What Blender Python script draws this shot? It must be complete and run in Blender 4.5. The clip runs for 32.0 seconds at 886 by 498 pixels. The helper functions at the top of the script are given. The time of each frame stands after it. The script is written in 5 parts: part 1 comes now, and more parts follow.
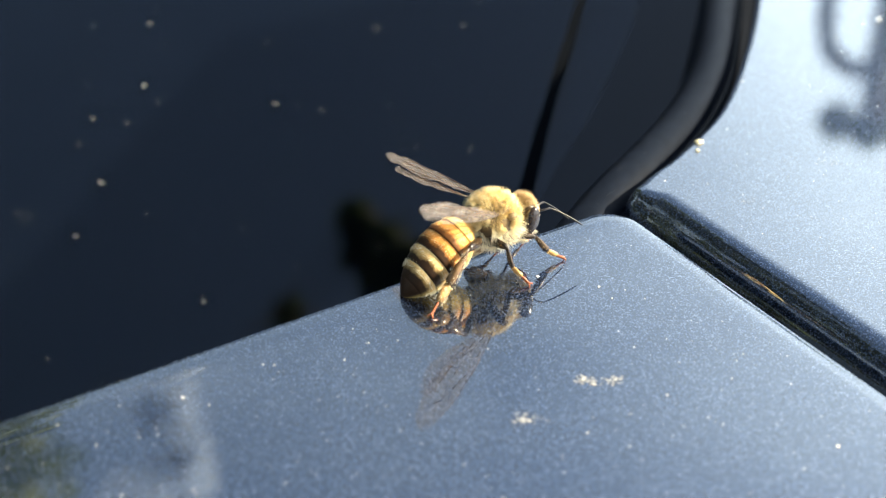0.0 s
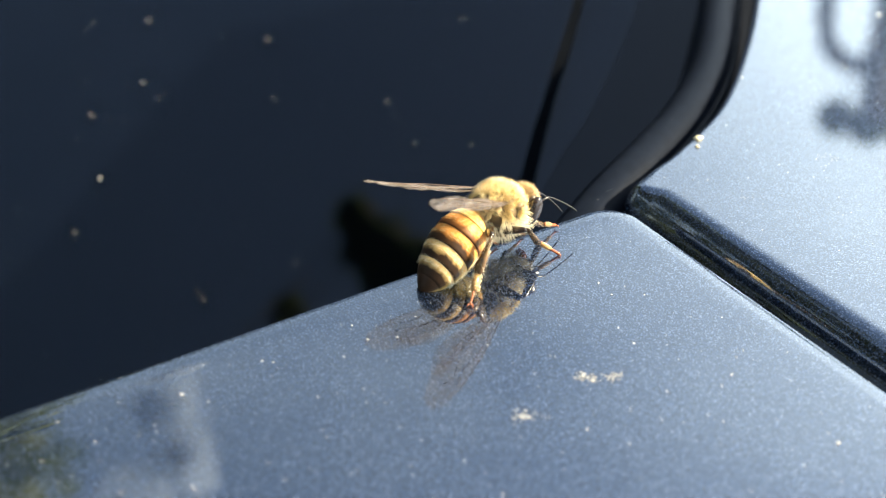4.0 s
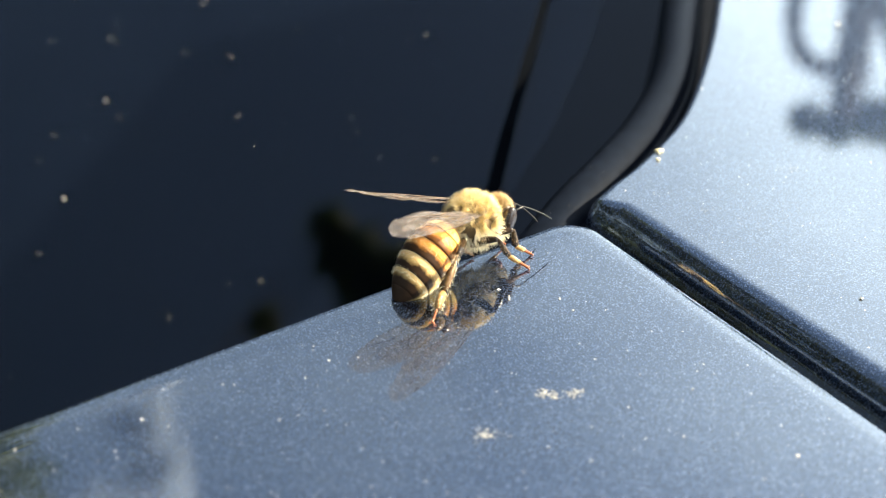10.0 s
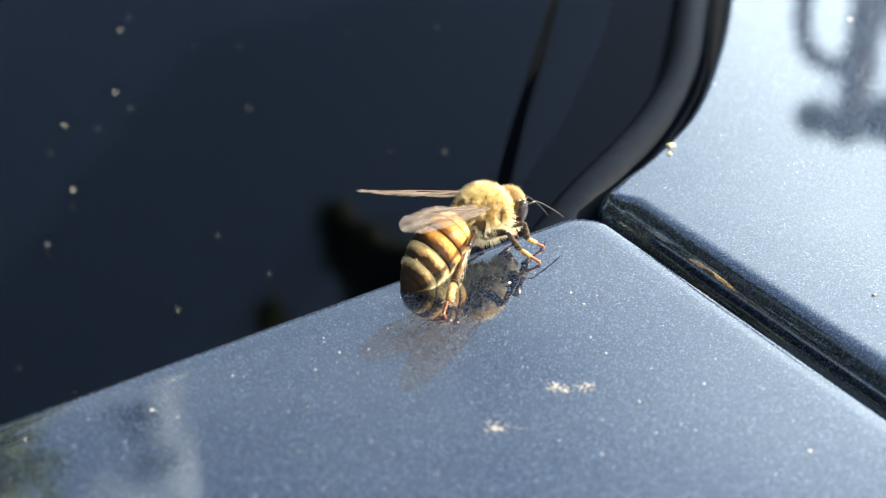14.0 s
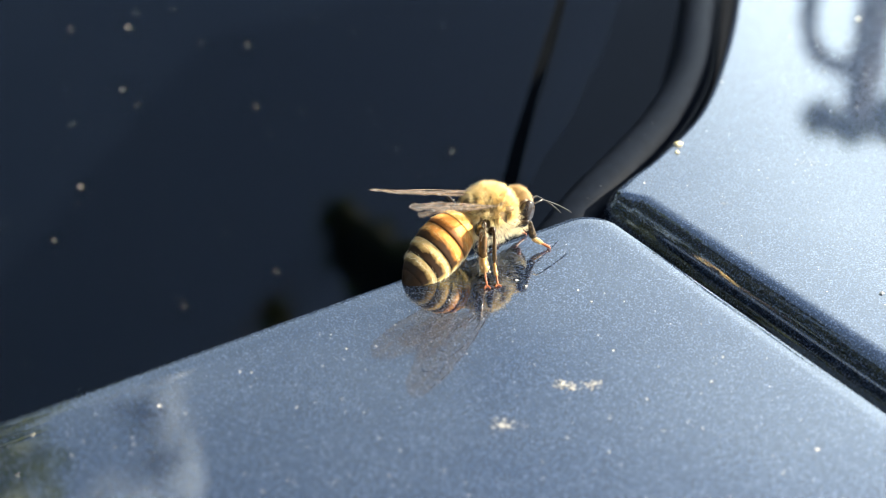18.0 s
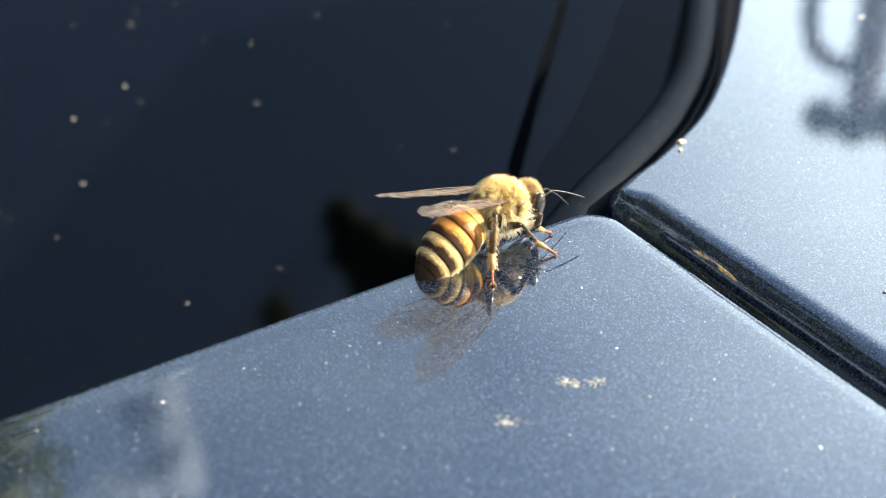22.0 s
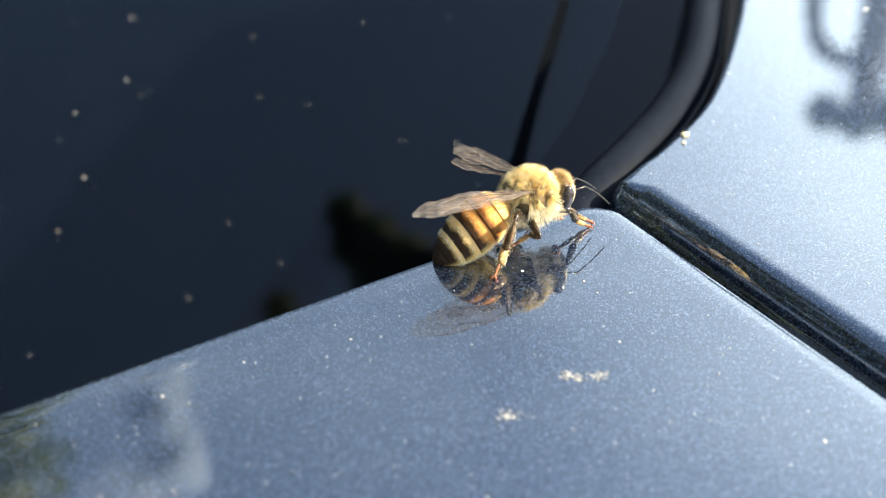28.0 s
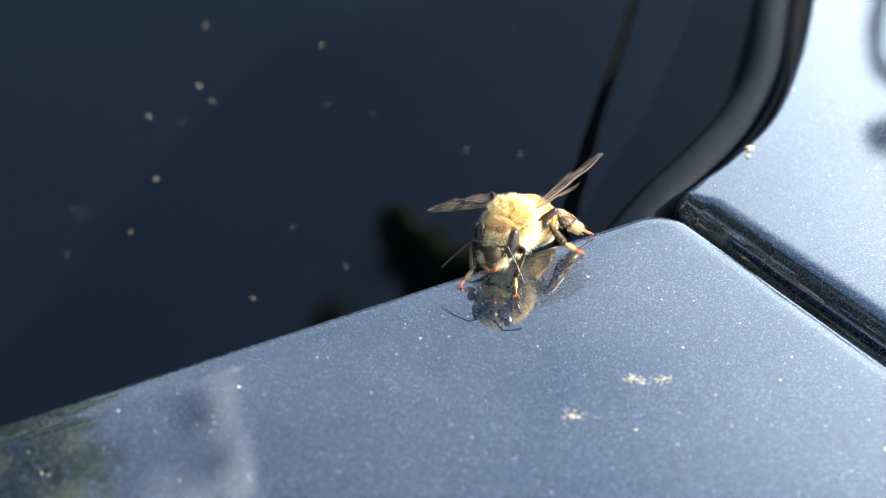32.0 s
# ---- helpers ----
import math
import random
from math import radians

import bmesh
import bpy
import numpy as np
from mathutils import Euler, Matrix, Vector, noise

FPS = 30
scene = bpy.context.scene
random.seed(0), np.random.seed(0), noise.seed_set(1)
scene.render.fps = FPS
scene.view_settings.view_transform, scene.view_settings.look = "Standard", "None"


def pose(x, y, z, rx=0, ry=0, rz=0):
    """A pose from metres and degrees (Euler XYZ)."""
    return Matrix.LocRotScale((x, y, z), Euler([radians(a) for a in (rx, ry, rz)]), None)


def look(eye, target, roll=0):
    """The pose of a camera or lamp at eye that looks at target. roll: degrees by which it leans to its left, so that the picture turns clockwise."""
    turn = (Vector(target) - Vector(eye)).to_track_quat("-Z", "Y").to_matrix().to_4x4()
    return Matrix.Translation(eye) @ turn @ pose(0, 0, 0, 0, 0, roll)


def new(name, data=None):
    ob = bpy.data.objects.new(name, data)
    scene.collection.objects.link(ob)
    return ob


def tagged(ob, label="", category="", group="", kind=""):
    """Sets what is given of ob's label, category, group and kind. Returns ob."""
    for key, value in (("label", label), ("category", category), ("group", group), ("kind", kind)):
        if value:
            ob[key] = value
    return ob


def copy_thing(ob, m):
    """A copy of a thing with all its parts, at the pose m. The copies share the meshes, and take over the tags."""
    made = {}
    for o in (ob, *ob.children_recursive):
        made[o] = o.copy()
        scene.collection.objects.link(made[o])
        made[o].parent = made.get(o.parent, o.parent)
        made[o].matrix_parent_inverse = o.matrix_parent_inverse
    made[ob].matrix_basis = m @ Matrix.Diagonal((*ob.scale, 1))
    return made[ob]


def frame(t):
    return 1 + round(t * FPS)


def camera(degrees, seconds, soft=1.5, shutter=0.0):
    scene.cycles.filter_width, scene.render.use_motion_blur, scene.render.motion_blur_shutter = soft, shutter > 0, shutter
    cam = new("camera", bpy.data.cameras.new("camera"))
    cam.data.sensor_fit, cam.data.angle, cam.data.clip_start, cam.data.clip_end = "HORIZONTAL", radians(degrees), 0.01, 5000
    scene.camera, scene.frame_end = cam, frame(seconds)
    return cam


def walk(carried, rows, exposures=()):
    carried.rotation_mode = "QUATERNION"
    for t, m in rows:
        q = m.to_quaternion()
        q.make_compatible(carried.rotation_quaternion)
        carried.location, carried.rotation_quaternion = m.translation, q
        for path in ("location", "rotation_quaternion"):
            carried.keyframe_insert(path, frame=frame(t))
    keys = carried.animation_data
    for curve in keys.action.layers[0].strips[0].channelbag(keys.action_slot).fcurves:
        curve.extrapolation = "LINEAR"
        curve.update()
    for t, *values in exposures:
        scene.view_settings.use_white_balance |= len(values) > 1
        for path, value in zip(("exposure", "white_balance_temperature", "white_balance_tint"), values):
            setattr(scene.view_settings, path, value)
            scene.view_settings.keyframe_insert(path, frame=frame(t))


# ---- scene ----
PATH = [
    (0, pose(-0.00097, -0.07786, 0.04775, 57.851, -1.547, 2.348)),
    (0.5, pose(-0.00089, -0.07814, 0.04804, 57.999, -1.481, 2.267)),
    (1, pose(-0.00096, -0.07813, 0.04797, 58.007, -1.495, 2.285)),
    (1.5, pose(-0.00094, -0.07800, 0.04793, 57.905, -1.501, 2.317)),
    (2, pose(-0.00100, -0.07811, 0.04790, 57.946, -1.530, 2.333)),
    (2.5, pose(-0.00096, -0.07812, 0.04796, 57.869, -1.507, 2.336)),
    (3, pose(-0.00096, -0.07771, 0.04768, 57.690, -1.485, 2.308)),
    (3.5, pose(-0.00099, -0.07771, 0.04765, 57.660, -1.540, 2.324)),
    (5.5, pose(-0.00084, -0.07794, 0.04796, 57.817, -1.422, 2.206)),
    (6, pose(-0.00086, -0.07795, 0.04792, 57.842, -1.442, 2.203)),
    (6.5, pose(-0.00084, -0.07797, 0.04787, 57.877, -1.455, 2.213)),
    (7, pose(-0.00079, -0.07789, 0.04792, 57.832, -1.359, 2.152)),
    (7.5, pose(-0.00058, -0.07783, 0.04811, 57.853, -1.293, 1.857)),
    (8, pose(0.00007, -0.07712, 0.04824, 57.925, -1.253, 1.061)),
    (8.5, pose(0.00006, -0.07711, 0.04822, 57.931, -1.241, 0.769)),
    (9, pose(-0.00000, -0.07717, 0.04822, 57.991, -1.272, 0.795)),
    (9.5, pose(-0.00004, -0.07730, 0.04825, 58.081, -1.298, 0.813)),
    (10, pose(-0.00007, -0.07736, 0.04831, 58.067, -1.312, 0.841)),
    (10.5, pose(-0.00016, -0.07718, 0.04814, 58.006, -1.361, 0.863)),
    (11, pose(-0.00012, -0.07726, 0.04821, 58.011, -1.350, 0.896)),
    (11.5, pose(-0.00020, -0.07730, 0.04815, 58.050, -1.398, 0.953)),
    (12, pose(-0.00027, -0.07727, 0.04809, 57.984, -1.459, 1.020)),
    (12.5, pose(-0.00036, -0.07731, 0.04806, 57.925, -1.490, 1.118)),
    (13, pose(-0.00035, -0.07720, 0.04798, 57.859, -1.500, 1.169)),
    (13.5, pose(-0.00039, -0.07724, 0.04796, 57.874, -1.501, 1.184)),
    (14, pose(-0.00037, -0.07724, 0.04798, 57.865, -1.501, 1.298)),
    (14.5, pose(-0.00047, -0.07738, 0.04796, 57.903, -1.512, 1.411)),
    (16.5, pose(-0.00060, -0.07740, 0.04789, 57.852, -1.599, 1.572)),
    (17, pose(-0.00059, -0.07733, 0.04784, 57.841, -1.549, 1.570)),
    (17.5, pose(-0.00059, -0.07738, 0.04786, 57.854, -1.565, 1.585)),
    (18, pose(-0.00051, -0.07734, 0.04788, 57.827, -1.536, 1.591)),
    (18.5, pose(-0.00066, -0.07730, 0.04781, 57.796, -1.616, 1.572)),
    (19, pose(-0.00064, -0.07735, 0.04789, 57.772, -1.603, 1.572)),
    (19.5, pose(-0.00062, -0.07730, 0.04784, 57.756, -1.581, 1.561)),
    (20, pose(-0.00059, -0.07728, 0.04780, 57.774, -1.553, 1.577)),
    (20.5, pose(-0.00060, -0.07729, 0.04786, 57.731, -1.572, 1.585)),
    (21, pose(-0.00062, -0.07716, 0.04765, 57.666, -1.599, 1.632)),
    (21.5, pose(-0.00072, -0.07726, 0.04776, 57.584, -1.642, 1.660)),
    (22, pose(-0.00068, -0.07738, 0.04781, 57.749, -1.624, 1.686)),
    (22.5, pose(-0.00074, -0.07735, 0.04771, 57.794, -1.690, 1.679)),
    (23, pose(-0.00070, -0.07719, 0.04761, 57.745, -1.656, 1.699)),
    (23.5, pose(-0.00075, -0.07728, 0.04767, 57.732, -1.656, 1.727)),
    (24, pose(-0.00082, -0.07714, 0.04762, 57.640, -1.753, 1.720)),
    (24.5, pose(-0.00078, -0.07715, 0.04763, 57.609, -1.692, 1.716)),
    (25, pose(-0.00069, -0.07705, 0.04745, 57.633, -1.636, 1.733)),
    (25.5, pose(-0.00071, -0.07699, 0.04743, 57.584, -1.632, 1.714)),
    (27.5, pose(-0.00074, -0.07701, 0.04733, 57.591, -1.666, 1.774)),
    (28, pose(-0.00059, -0.07700, 0.04741, 57.534, -1.525, 1.788)),
    (28.5, pose(-0.00074, -0.07675, 0.04719, 57.443, -1.693, 1.788)),
    (29, pose(-0.00072, -0.07688, 0.04744, 57.390, -1.740, 1.860)),
    (29.5, pose(-0.00072, -0.07710, 0.04753, 57.591, -1.633, 1.829)),
    (30, pose(-0.00062, -0.07720, 0.04755, 57.709, -1.556, 1.883)),
    (30.5, pose(-0.00060, -0.07722, 0.04761, 57.738, -1.485, 2.087)),
    (31, pose(-0.00112, -0.07797, 0.04764, 57.939, -1.606, 2.949)),
    (31.5, pose(-0.00154, -0.07903, 0.04766, 58.108, -1.523, 4.074)),
    (32, pose(-0.00162, -0.07936, 0.04786, 58.160, -1.476, 4.470)),
]

cam = camera(38.0, 32.0, soft=0.9, shutter=0.5)
cam.data.dof.use_dof = True
cam.data.dof.focus_distance = 0.089
cam.data.dof.aperture_fstop = 36.0
walk(cam, PATH, [(0, 2.05, 6950, 4), (25.5, 2.05, 6900, 4), (28, 2.14, 6850, 4), (32, 2.17, 6750, 4)])

# ---- daylight: low warm sun from the right, clear sky ----
SUN_EL, SUN_AZ = radians(38), radians(3)
world = bpy.data.worlds.new("sky")
scene.world = world
world.use_nodes = True
wn = world.node_tree.nodes
sky = wn.new("ShaderNodeTexSky")
sky.sky_type = "NISHITA"
sky.sun_disc = False
sky.sun_elevation = SUN_EL
sky.sun_rotation = radians(90) - SUN_AZ
sky.air_density, sky.dust_density, sky.ozone_density = 1.0, 1.6, 1.5
wn["Background"].inputs["Strength"].default_value = 0.073
# thin broken cloud over the blue, thicker towards the horizon
wl = world.node_tree.links
way = wn.new("ShaderNodeTexCoord").outputs["Generated"]
cloud = wn.new("ShaderNodeTexNoise")
cloud.inputs["Scale"].default_value, cloud.inputs["Detail"].default_value, cloud.inputs["Roughness"].default_value = 2.6, 6.0, 0.6
place = wn.new("ShaderNodeMapping")
place.inputs["Location"].default_value = (0.35, 0.6, 0.3)
place.inputs["Scale"].default_value = (1.0, 1.0, 2.2)
wl.new(way, place.inputs["Vector"])
wl.new(place.outputs[0], cloud.inputs["Vector"])
cover = wn.new("ShaderNodeValToRGB")
cover.color_ramp.elements[0].position, cover.color_ramp.elements[0].color = 0.42, (0, 0, 0, 1)
cover.color_ramp.elements[1].position, cover.color_ramp.elements[1].color = 0.72, (1, 1, 1, 1)
wl.new(cloud.outputs["Fac"], cover.inputs["Fac"])
height = wn.new("ShaderNodeSeparateXYZ")
wl.new(way, height.inputs[0])
low = wn.new("ShaderNodeMapRange")
low.inputs["From Min"].default_value, low.inputs["From Max"].default_value = 0.76, 0.36
low.inputs["To Min"].default_value, low.inputs["To Max"].default_value = 0.03, 0.9
wl.new(height.outputs["Z"], low.inputs["Value"])
share = wn.new("ShaderNodeMath")
share.operation = "MULTIPLY"
sunward = wn.new("ShaderNodeMapRange")
sunward.inputs["From Min"].default_value, sunward.inputs["From Max"].default_value = 0.04, 0.5
sunward.inputs["To Min"].default_value, sunward.inputs["To Max"].default_value = 0.2, 2.4
wl.new(height.outputs["X"], sunward.inputs["Value"])
haze = wn.new("ShaderNodeMath")
haze.operation = "MULTIPLY_ADD"
wl.new(cover.outputs["Color"], haze.inputs[0])
haze.inputs[1].default_value = 0.5
wl.new(sunward.outputs[0], haze.inputs[2])
wl.new(haze.outputs[0], share.inputs[0])
wl.new(low.outputs[0], share.inputs[1])
veil = wn.new("ShaderNodeMix")
veil.data_type = "RGBA"
veil.inputs[7].default_value = (9.3, 11.0, 13.2, 1)
wl.new(share.outputs[0], veil.inputs[0])
wl.new(sky.outputs[0], veil.inputs[6])
wl.new(veil.outputs[2], wn["Background"].inputs["Color"])
sun_data = bpy.data.lights.new("sun", "SUN")
sun_data.energy, sun_data.angle, sun_data.color = 5.0, radians(0.55), (1.0, 0.87, 0.68)
sun = new("sun", sun_data)
sun_way = Vector((math.cos(SUN_EL) * math.cos(SUN_AZ), math.cos(SUN_EL) * math.sin(SUN_AZ), math.sin(SUN_EL)))
sun.matrix_world = look(sun_way * 20, (0, 0, 0))

# ---- small tools ----
MM = 0.001
rng = random.Random(7)


def mesh_of(name, verts, faces, smooth=True):
    me = bpy.data.meshes.new(name)
    me.from_pydata([tuple(v) for v in verts], [], faces)
    if smooth:
        me.polygons.foreach_set("use_smooth", [True] * len(me.polygons))
    me.update()
    return me


def from_bm(name, bm, smooth=True):
    bmesh.ops.recalc_face_normals(bm, faces=bm.faces)
    me = bpy.data.meshes.new(name)
    bm.to_mesh(me)
    bm.free()
    if smooth:
        me.polygons.foreach_set("use_smooth", [True] * len(me.polygons))
    return me


def part(name, data, material, parent, label="", kind=""):
    me = data if isinstance(data, bpy.types.Mesh) else from_bm(name, data)
    if not me.materials:
        me.materials.append(material)
    ob = new(name, me)
    ob.parent = parent
    return tagged(ob, label=label, kind=kind)


def ball(bm, c, r, nu=16, nv=10, m=None):
    """A rounded lump: centre c, radii r, in millimetres."""
    mat = Matrix.Translation(Vector(c) * MM) @ (m or Matrix.Identity(4)) @ Matrix.Diagonal((r[0] * MM, r[1] * MM, r[2] * MM, 1))
    return bmesh.ops.create_uvsphere(bm, u_segments=nu, v_segments=nv, radius=1, matrix=mat)["verts"]


def tube(bm, pts, radii, n=8, flat=1.0, scale=MM, cap=True):
    """A tapered tube through pts; flat squeezes it along its local y."""
    pts = [Vector(p) * scale for p in pts]
    rings = []
    up = Vector((0, 0, 1))
    for i, p in enumerate(pts):
        d = (pts[min(i + 1, len(pts) - 1)] - pts[max(i - 1, 0)]).normalized()
        side = d.cross(up if abs(d.dot(up)) < 0.95 else Vector((0, 1, 0))).normalized()
        top = side.cross(d)
        r = radii[i] * scale
        rings.append([bm.verts.new(p + side * (r * flat * math.cos(a)) + top * (r * math.sin(a)))
                      for a in (2 * math.pi * k / n for k in range(n))])
    for a, b in zip(rings, rings[1:]):
        for k in range(n):
            bm.faces.new((a[k], a[(k + 1) % n], b[(k + 1) % n], b[k]))
    if cap:
        bm.faces.new(rings[0][::-1])
        bm.faces.new(rings[-1])
    return rings


def hairs(name, spots, thick, lean=(0, 0, 0), spread=0.35, seed=1, tufts=0.0):
    """Fine pointed hairs; spots: (place, outward way, length), all in millimetres."""
    r = random.Random(seed)
    verts, faces = [], []
    for p, n, length in spots:
        tuft_lean = tufts * noise.noise_vector(Vector(p) * 2.8) if tufts else Vector()
        d = (Vector(n) + Vector(lean) + tuft_lean + spread * Vector((r.uniform(-1, 1), r.uniform(-1, 1), r.uniform(-1, 1)))).normalized()
        a = d.orthogonal().normalized()
        b = d.cross(a)
        base = Vector(p) - 0.05 * Vector(n)
        i = len(verts)
        bend = Vector(lean) * 0.3 * length
        for k in range(3):
            t = 2.094 * k
            verts.append((base + thick * (math.cos(t) * a + math.sin(t) * b)) * MM)
        for k in range(3):
            t = 2.094 * k
            verts.append((base + d * length * 0.55 + bend * 0.2 + 0.7 * thick * (math.cos(t) * a + math.sin(t) * b)) * MM)
        verts.append((base + d * length + bend) * MM)
        for k in range(3):
            q = (k + 1) % 3
            faces.append((i + k, i + q, i + 3 + q, i + 3 + k))
            faces.append((i + 3 + k, i + 3 + q, i + 6))
    return mesh_of(name, verts, faces)


# ---- materials ----
def material(name, color=(0.5, 0.5, 0.5), rough=0.5, metal=0.0, **more):
    m = bpy.data.materials.new(name)
    m.use_nodes = True
    b = m.node_tree.nodes["Principled BSDF"]
    b.inputs["Base Color"].default_value = (*color, 1)
    b.inputs["Roughness"].default_value = rough
    b.inputs["Metallic"].default_value = metal
    for key, value in more.items():
        b.inputs[key.replace("_", " ")].default_value = value
    return m, m.node_tree.nodes, m.node_tree.links, b


def noise_node(nodes, links, scale, detail=3.0, rough=0.6, coord=None):
    t = nodes.new("ShaderNodeTexNoise")
    t.inputs["Scale"].default_value, t.inputs["Detail"].default_value, t.inputs["Roughness"].default_value = scale, detail, rough
    if coord is None:
        coord = nodes.new("ShaderNodeTexCoord").outputs["Object"]
    links.new(coord, t.inputs["Vector"])
    return t


def ramp(nodes, links, source, stops):
    r = nodes.new("ShaderNodeValToRGB")
    e = r.color_ramp.elements
    while len(e) < len(stops):
        e.new(0.5)
    for k, (p, c) in enumerate(stops):
        e[k].position, e[k].color = p, (*c, 1)
    links.new(source, r.inputs["Fac"])
    return r


def bump(nodes, links, source, b, strength, distance, slot="Normal"):
    n = nodes.new("ShaderNodeBump")
    n.inputs["Strength"].default_value, n.inputs["Distance"].default_value = strength, distance
    links.new(source, n.inputs["Height"])
    links.new(n.outputs["Normal"], b.inputs[slot])
    return n


def mottled(name, stops, scale, rough=0.6, relief=0.0, metal=0.0, detail=4.0, **more):
    m, nodes, links, b = material(name, stops[0][1], rough, metal, **more)
    n = noise_node(nodes, links, scale, detail)
    links.new(ramp(nodes, links, n.outputs["Fac"], stops).outputs["Color"], b.inputs["Base Color"])
    if relief:
        n2 = noise_node(nodes, links, scale * 3.3, 2.0)
        bump(nodes, links, n2.outputs["Fac"], b, 0.6, relief)
    return m


def car_paint():
    """Metallic blue: tilted flakes under a clear lacquer."""
    m, nodes, links, b = material("metallic_blue_paint", (0.12, 0.16, 0.24), 0.48, 1.0)
    b.inputs["Coat Weight"].default_value, b.inputs["Coat Roughness"].default_value, b.inputs["Coat IOR"].default_value = 1.0, 0.03, 2.3
    coord = nodes.new("ShaderNodeTexCoord").outputs["Object"]
    mixes = []
    for scale, amount in ((15000.0, 0.16), (6500.0, 0.1)):
        v = nodes.new("ShaderNodeTexVoronoi")
        v.inputs["Scale"].default_value = scale
        links.new(coord, v.inputs["Vector"])
        s = nodes.new("ShaderNodeVectorMath")
        s.operation = "SUBTRACT"
        links.new(v.outputs["Color"], s.inputs[0])
        s.inputs[1].default_value = (0.5, 0.5, 0.5)
        k = nodes.new("ShaderNodeVectorMath")
        k.operation = "SCALE"
        k.inputs["Scale"].default_value = amount
        links.new(s.outputs[0], k.inputs[0])
        mixes.append((k, v))
    geo = nodes.new("ShaderNodeNewGeometry")
    total = geo.outputs["Normal"]
    for k, _ in mixes:
        a = nodes.new("ShaderNodeVectorMath")
        a.operation = "ADD"
        links.new(total, a.inputs[0])
        links.new(k.outputs[0], a.inputs[1])
        total = a.outputs[0]
    nm = nodes.new("ShaderNodeVectorMath")
    nm.operation = "NORMALIZE"
    links.new(total, nm.inputs[0])
    links.new(nm.outputs[0], b.inputs["Normal"])
    sep = nodes.new("ShaderNodeSeparateColor")
    links.new(mixes[0][1].outputs["Color"], sep.inputs[0])
    c = ramp(nodes, links, sep.outputs[0], ((0.0, (0.008, 0.016, 0.038)), (0.55, (0.018, 0.034, 0.072)), (0.85, (0.042, 0.068, 0.125)), (1.0, (0.18, 0.215, 0.29))))
    links.new(c.outputs["Color"], b.inputs["Base Color"])
    n = noise_node(nodes, links, 260.0, 4.0, 0.7, coord)
    film = ramp(nodes, links, n.outputs["Fac"], ((0.35, (0.008,) * 3), (0.8, (0.032,) * 3)))
    links.new(film.outputs["Color"], b.inputs["Coat Roughness"])
    return m


PAINT = car_paint()
RUBBER = mottled("black_rubber", ((0.3, (0.0035, 0.005, 0.009)), (0.7, (0.006, 0.0085, 0.015))), 900.0, 0.5, 0.00001, Specular_IOR_Level=0.03)
GAP_DARK = mottled("gap_black", ((0.3, (0.006, 0.006, 0.007)), (0.7, (0.014, 0.014, 0.015))), 500.0, 0.7)
# plain black for the seal's painted reflection and the side and rear windows
MATT_BLACK = mottled("matt_black", ((0.3, (0.0025, 0.003, 0.004)), (0.7, (0.004, 0.005, 0.007))), 300.0, 1.0, Specular_IOR_Level=0.0)
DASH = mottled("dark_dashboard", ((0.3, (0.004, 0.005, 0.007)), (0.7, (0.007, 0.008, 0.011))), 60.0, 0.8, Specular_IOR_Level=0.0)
EDGE_BAND = mottled("dark_glass_edge", ((0.3, (0.003, 0.004, 0.006)), (0.7, (0.005, 0.006, 0.009))), 300.0, 0.08, Specular_IOR_Level=0.34)
GLASS, _n, _l, _b = material("tinted_window_glass", (0.075, 0.12, 0.2), 0.015, 0.0, Transmission_Weight=1.0, IOR=1.45)
DUST_GLINT = mottled("pale_dust_glint", ((0.3, (0.36, 0.35, 0.33)), (0.7, (0.62, 0.6, 0.57))), 3000.0, 0.45)
CRUMB = mottled("yellowish_grit", ((0.3, (0.6, 0.5, 0.26)), (0.7, (0.85, 0.8, 0.6))), 2500.0, 0.4, 0.00006)
RESIDUE = mottled("dried_white_residue", ((0.3, (0.16, 0.17, 0.19)), (0.7, (0.36, 0.35, 0.33))), 2600.0, 0.8, 0.00005)

# ---- the car: bonnet corner, wing panel, windscreen ----
def outline(points, radius_at, steps=8):
    """Rounds the corners of an outline; points (x, y), radius_at by index."""
    out = []
    n = len(points)
    for i, p in enumerate(points):
        p, a, b = Vector(p), Vector(points[i - 1]), Vector(points[(i + 1) % n])
        r = radius_at.get(i, 0)
        if not r:
            out.append((p, i))
            continue
        u, v = (a - p).normalized(), (b - p).normalized()
        half = u.angle(v) / 2
        cut = r / math.tan(half)
        centre = p + (u + v).normalized() * (r / math.sin(half))
        s, e = p + u * cut - centre, p + v * cut - centre
        for k in range(steps + 1):
            d = s.lerp(e, k / steps).normalized() * r
            out.append((centre + d, i))
    # short end pieces on long sides keep the shading straight
    full = []
    for (p, i), (q, j) in zip(out, out[1:] + out[:1]):
        full.append((p, i))
        if (q - p).length > 60:
            d = (q - p).normalized()
            full += [(p + d * 0.7, i), (p + d * 3.0, i)] if radius_at.get(i) else [(p + d * 15.0, i)]
            full += [(q - d * 3.0, j), (q - d * 0.7, j)] if radius_at.get(j) else [(q - d * 15.0, j)]
    return full


def smooth_path(pts, steps=6):
    out = []
    for i in range(len(pts) - 1):
        p0, p1, p2, p3 = (Vector(pts[max(0, min(len(pts) - 1, i + k))]) for k in (-1, 0, 1, 2))
        for s in range(steps):
            t = s / steps
            out.append(0.5 * ((2 * p1) + (p2 - p0) * t + (2 * p0 - 5 * p1 + 4 * p2 - p3) * t * t + (3 * p1 - p0 - 3 * p2 + p3) * t ** 3))
    return out + [Vector(pts[-1])]


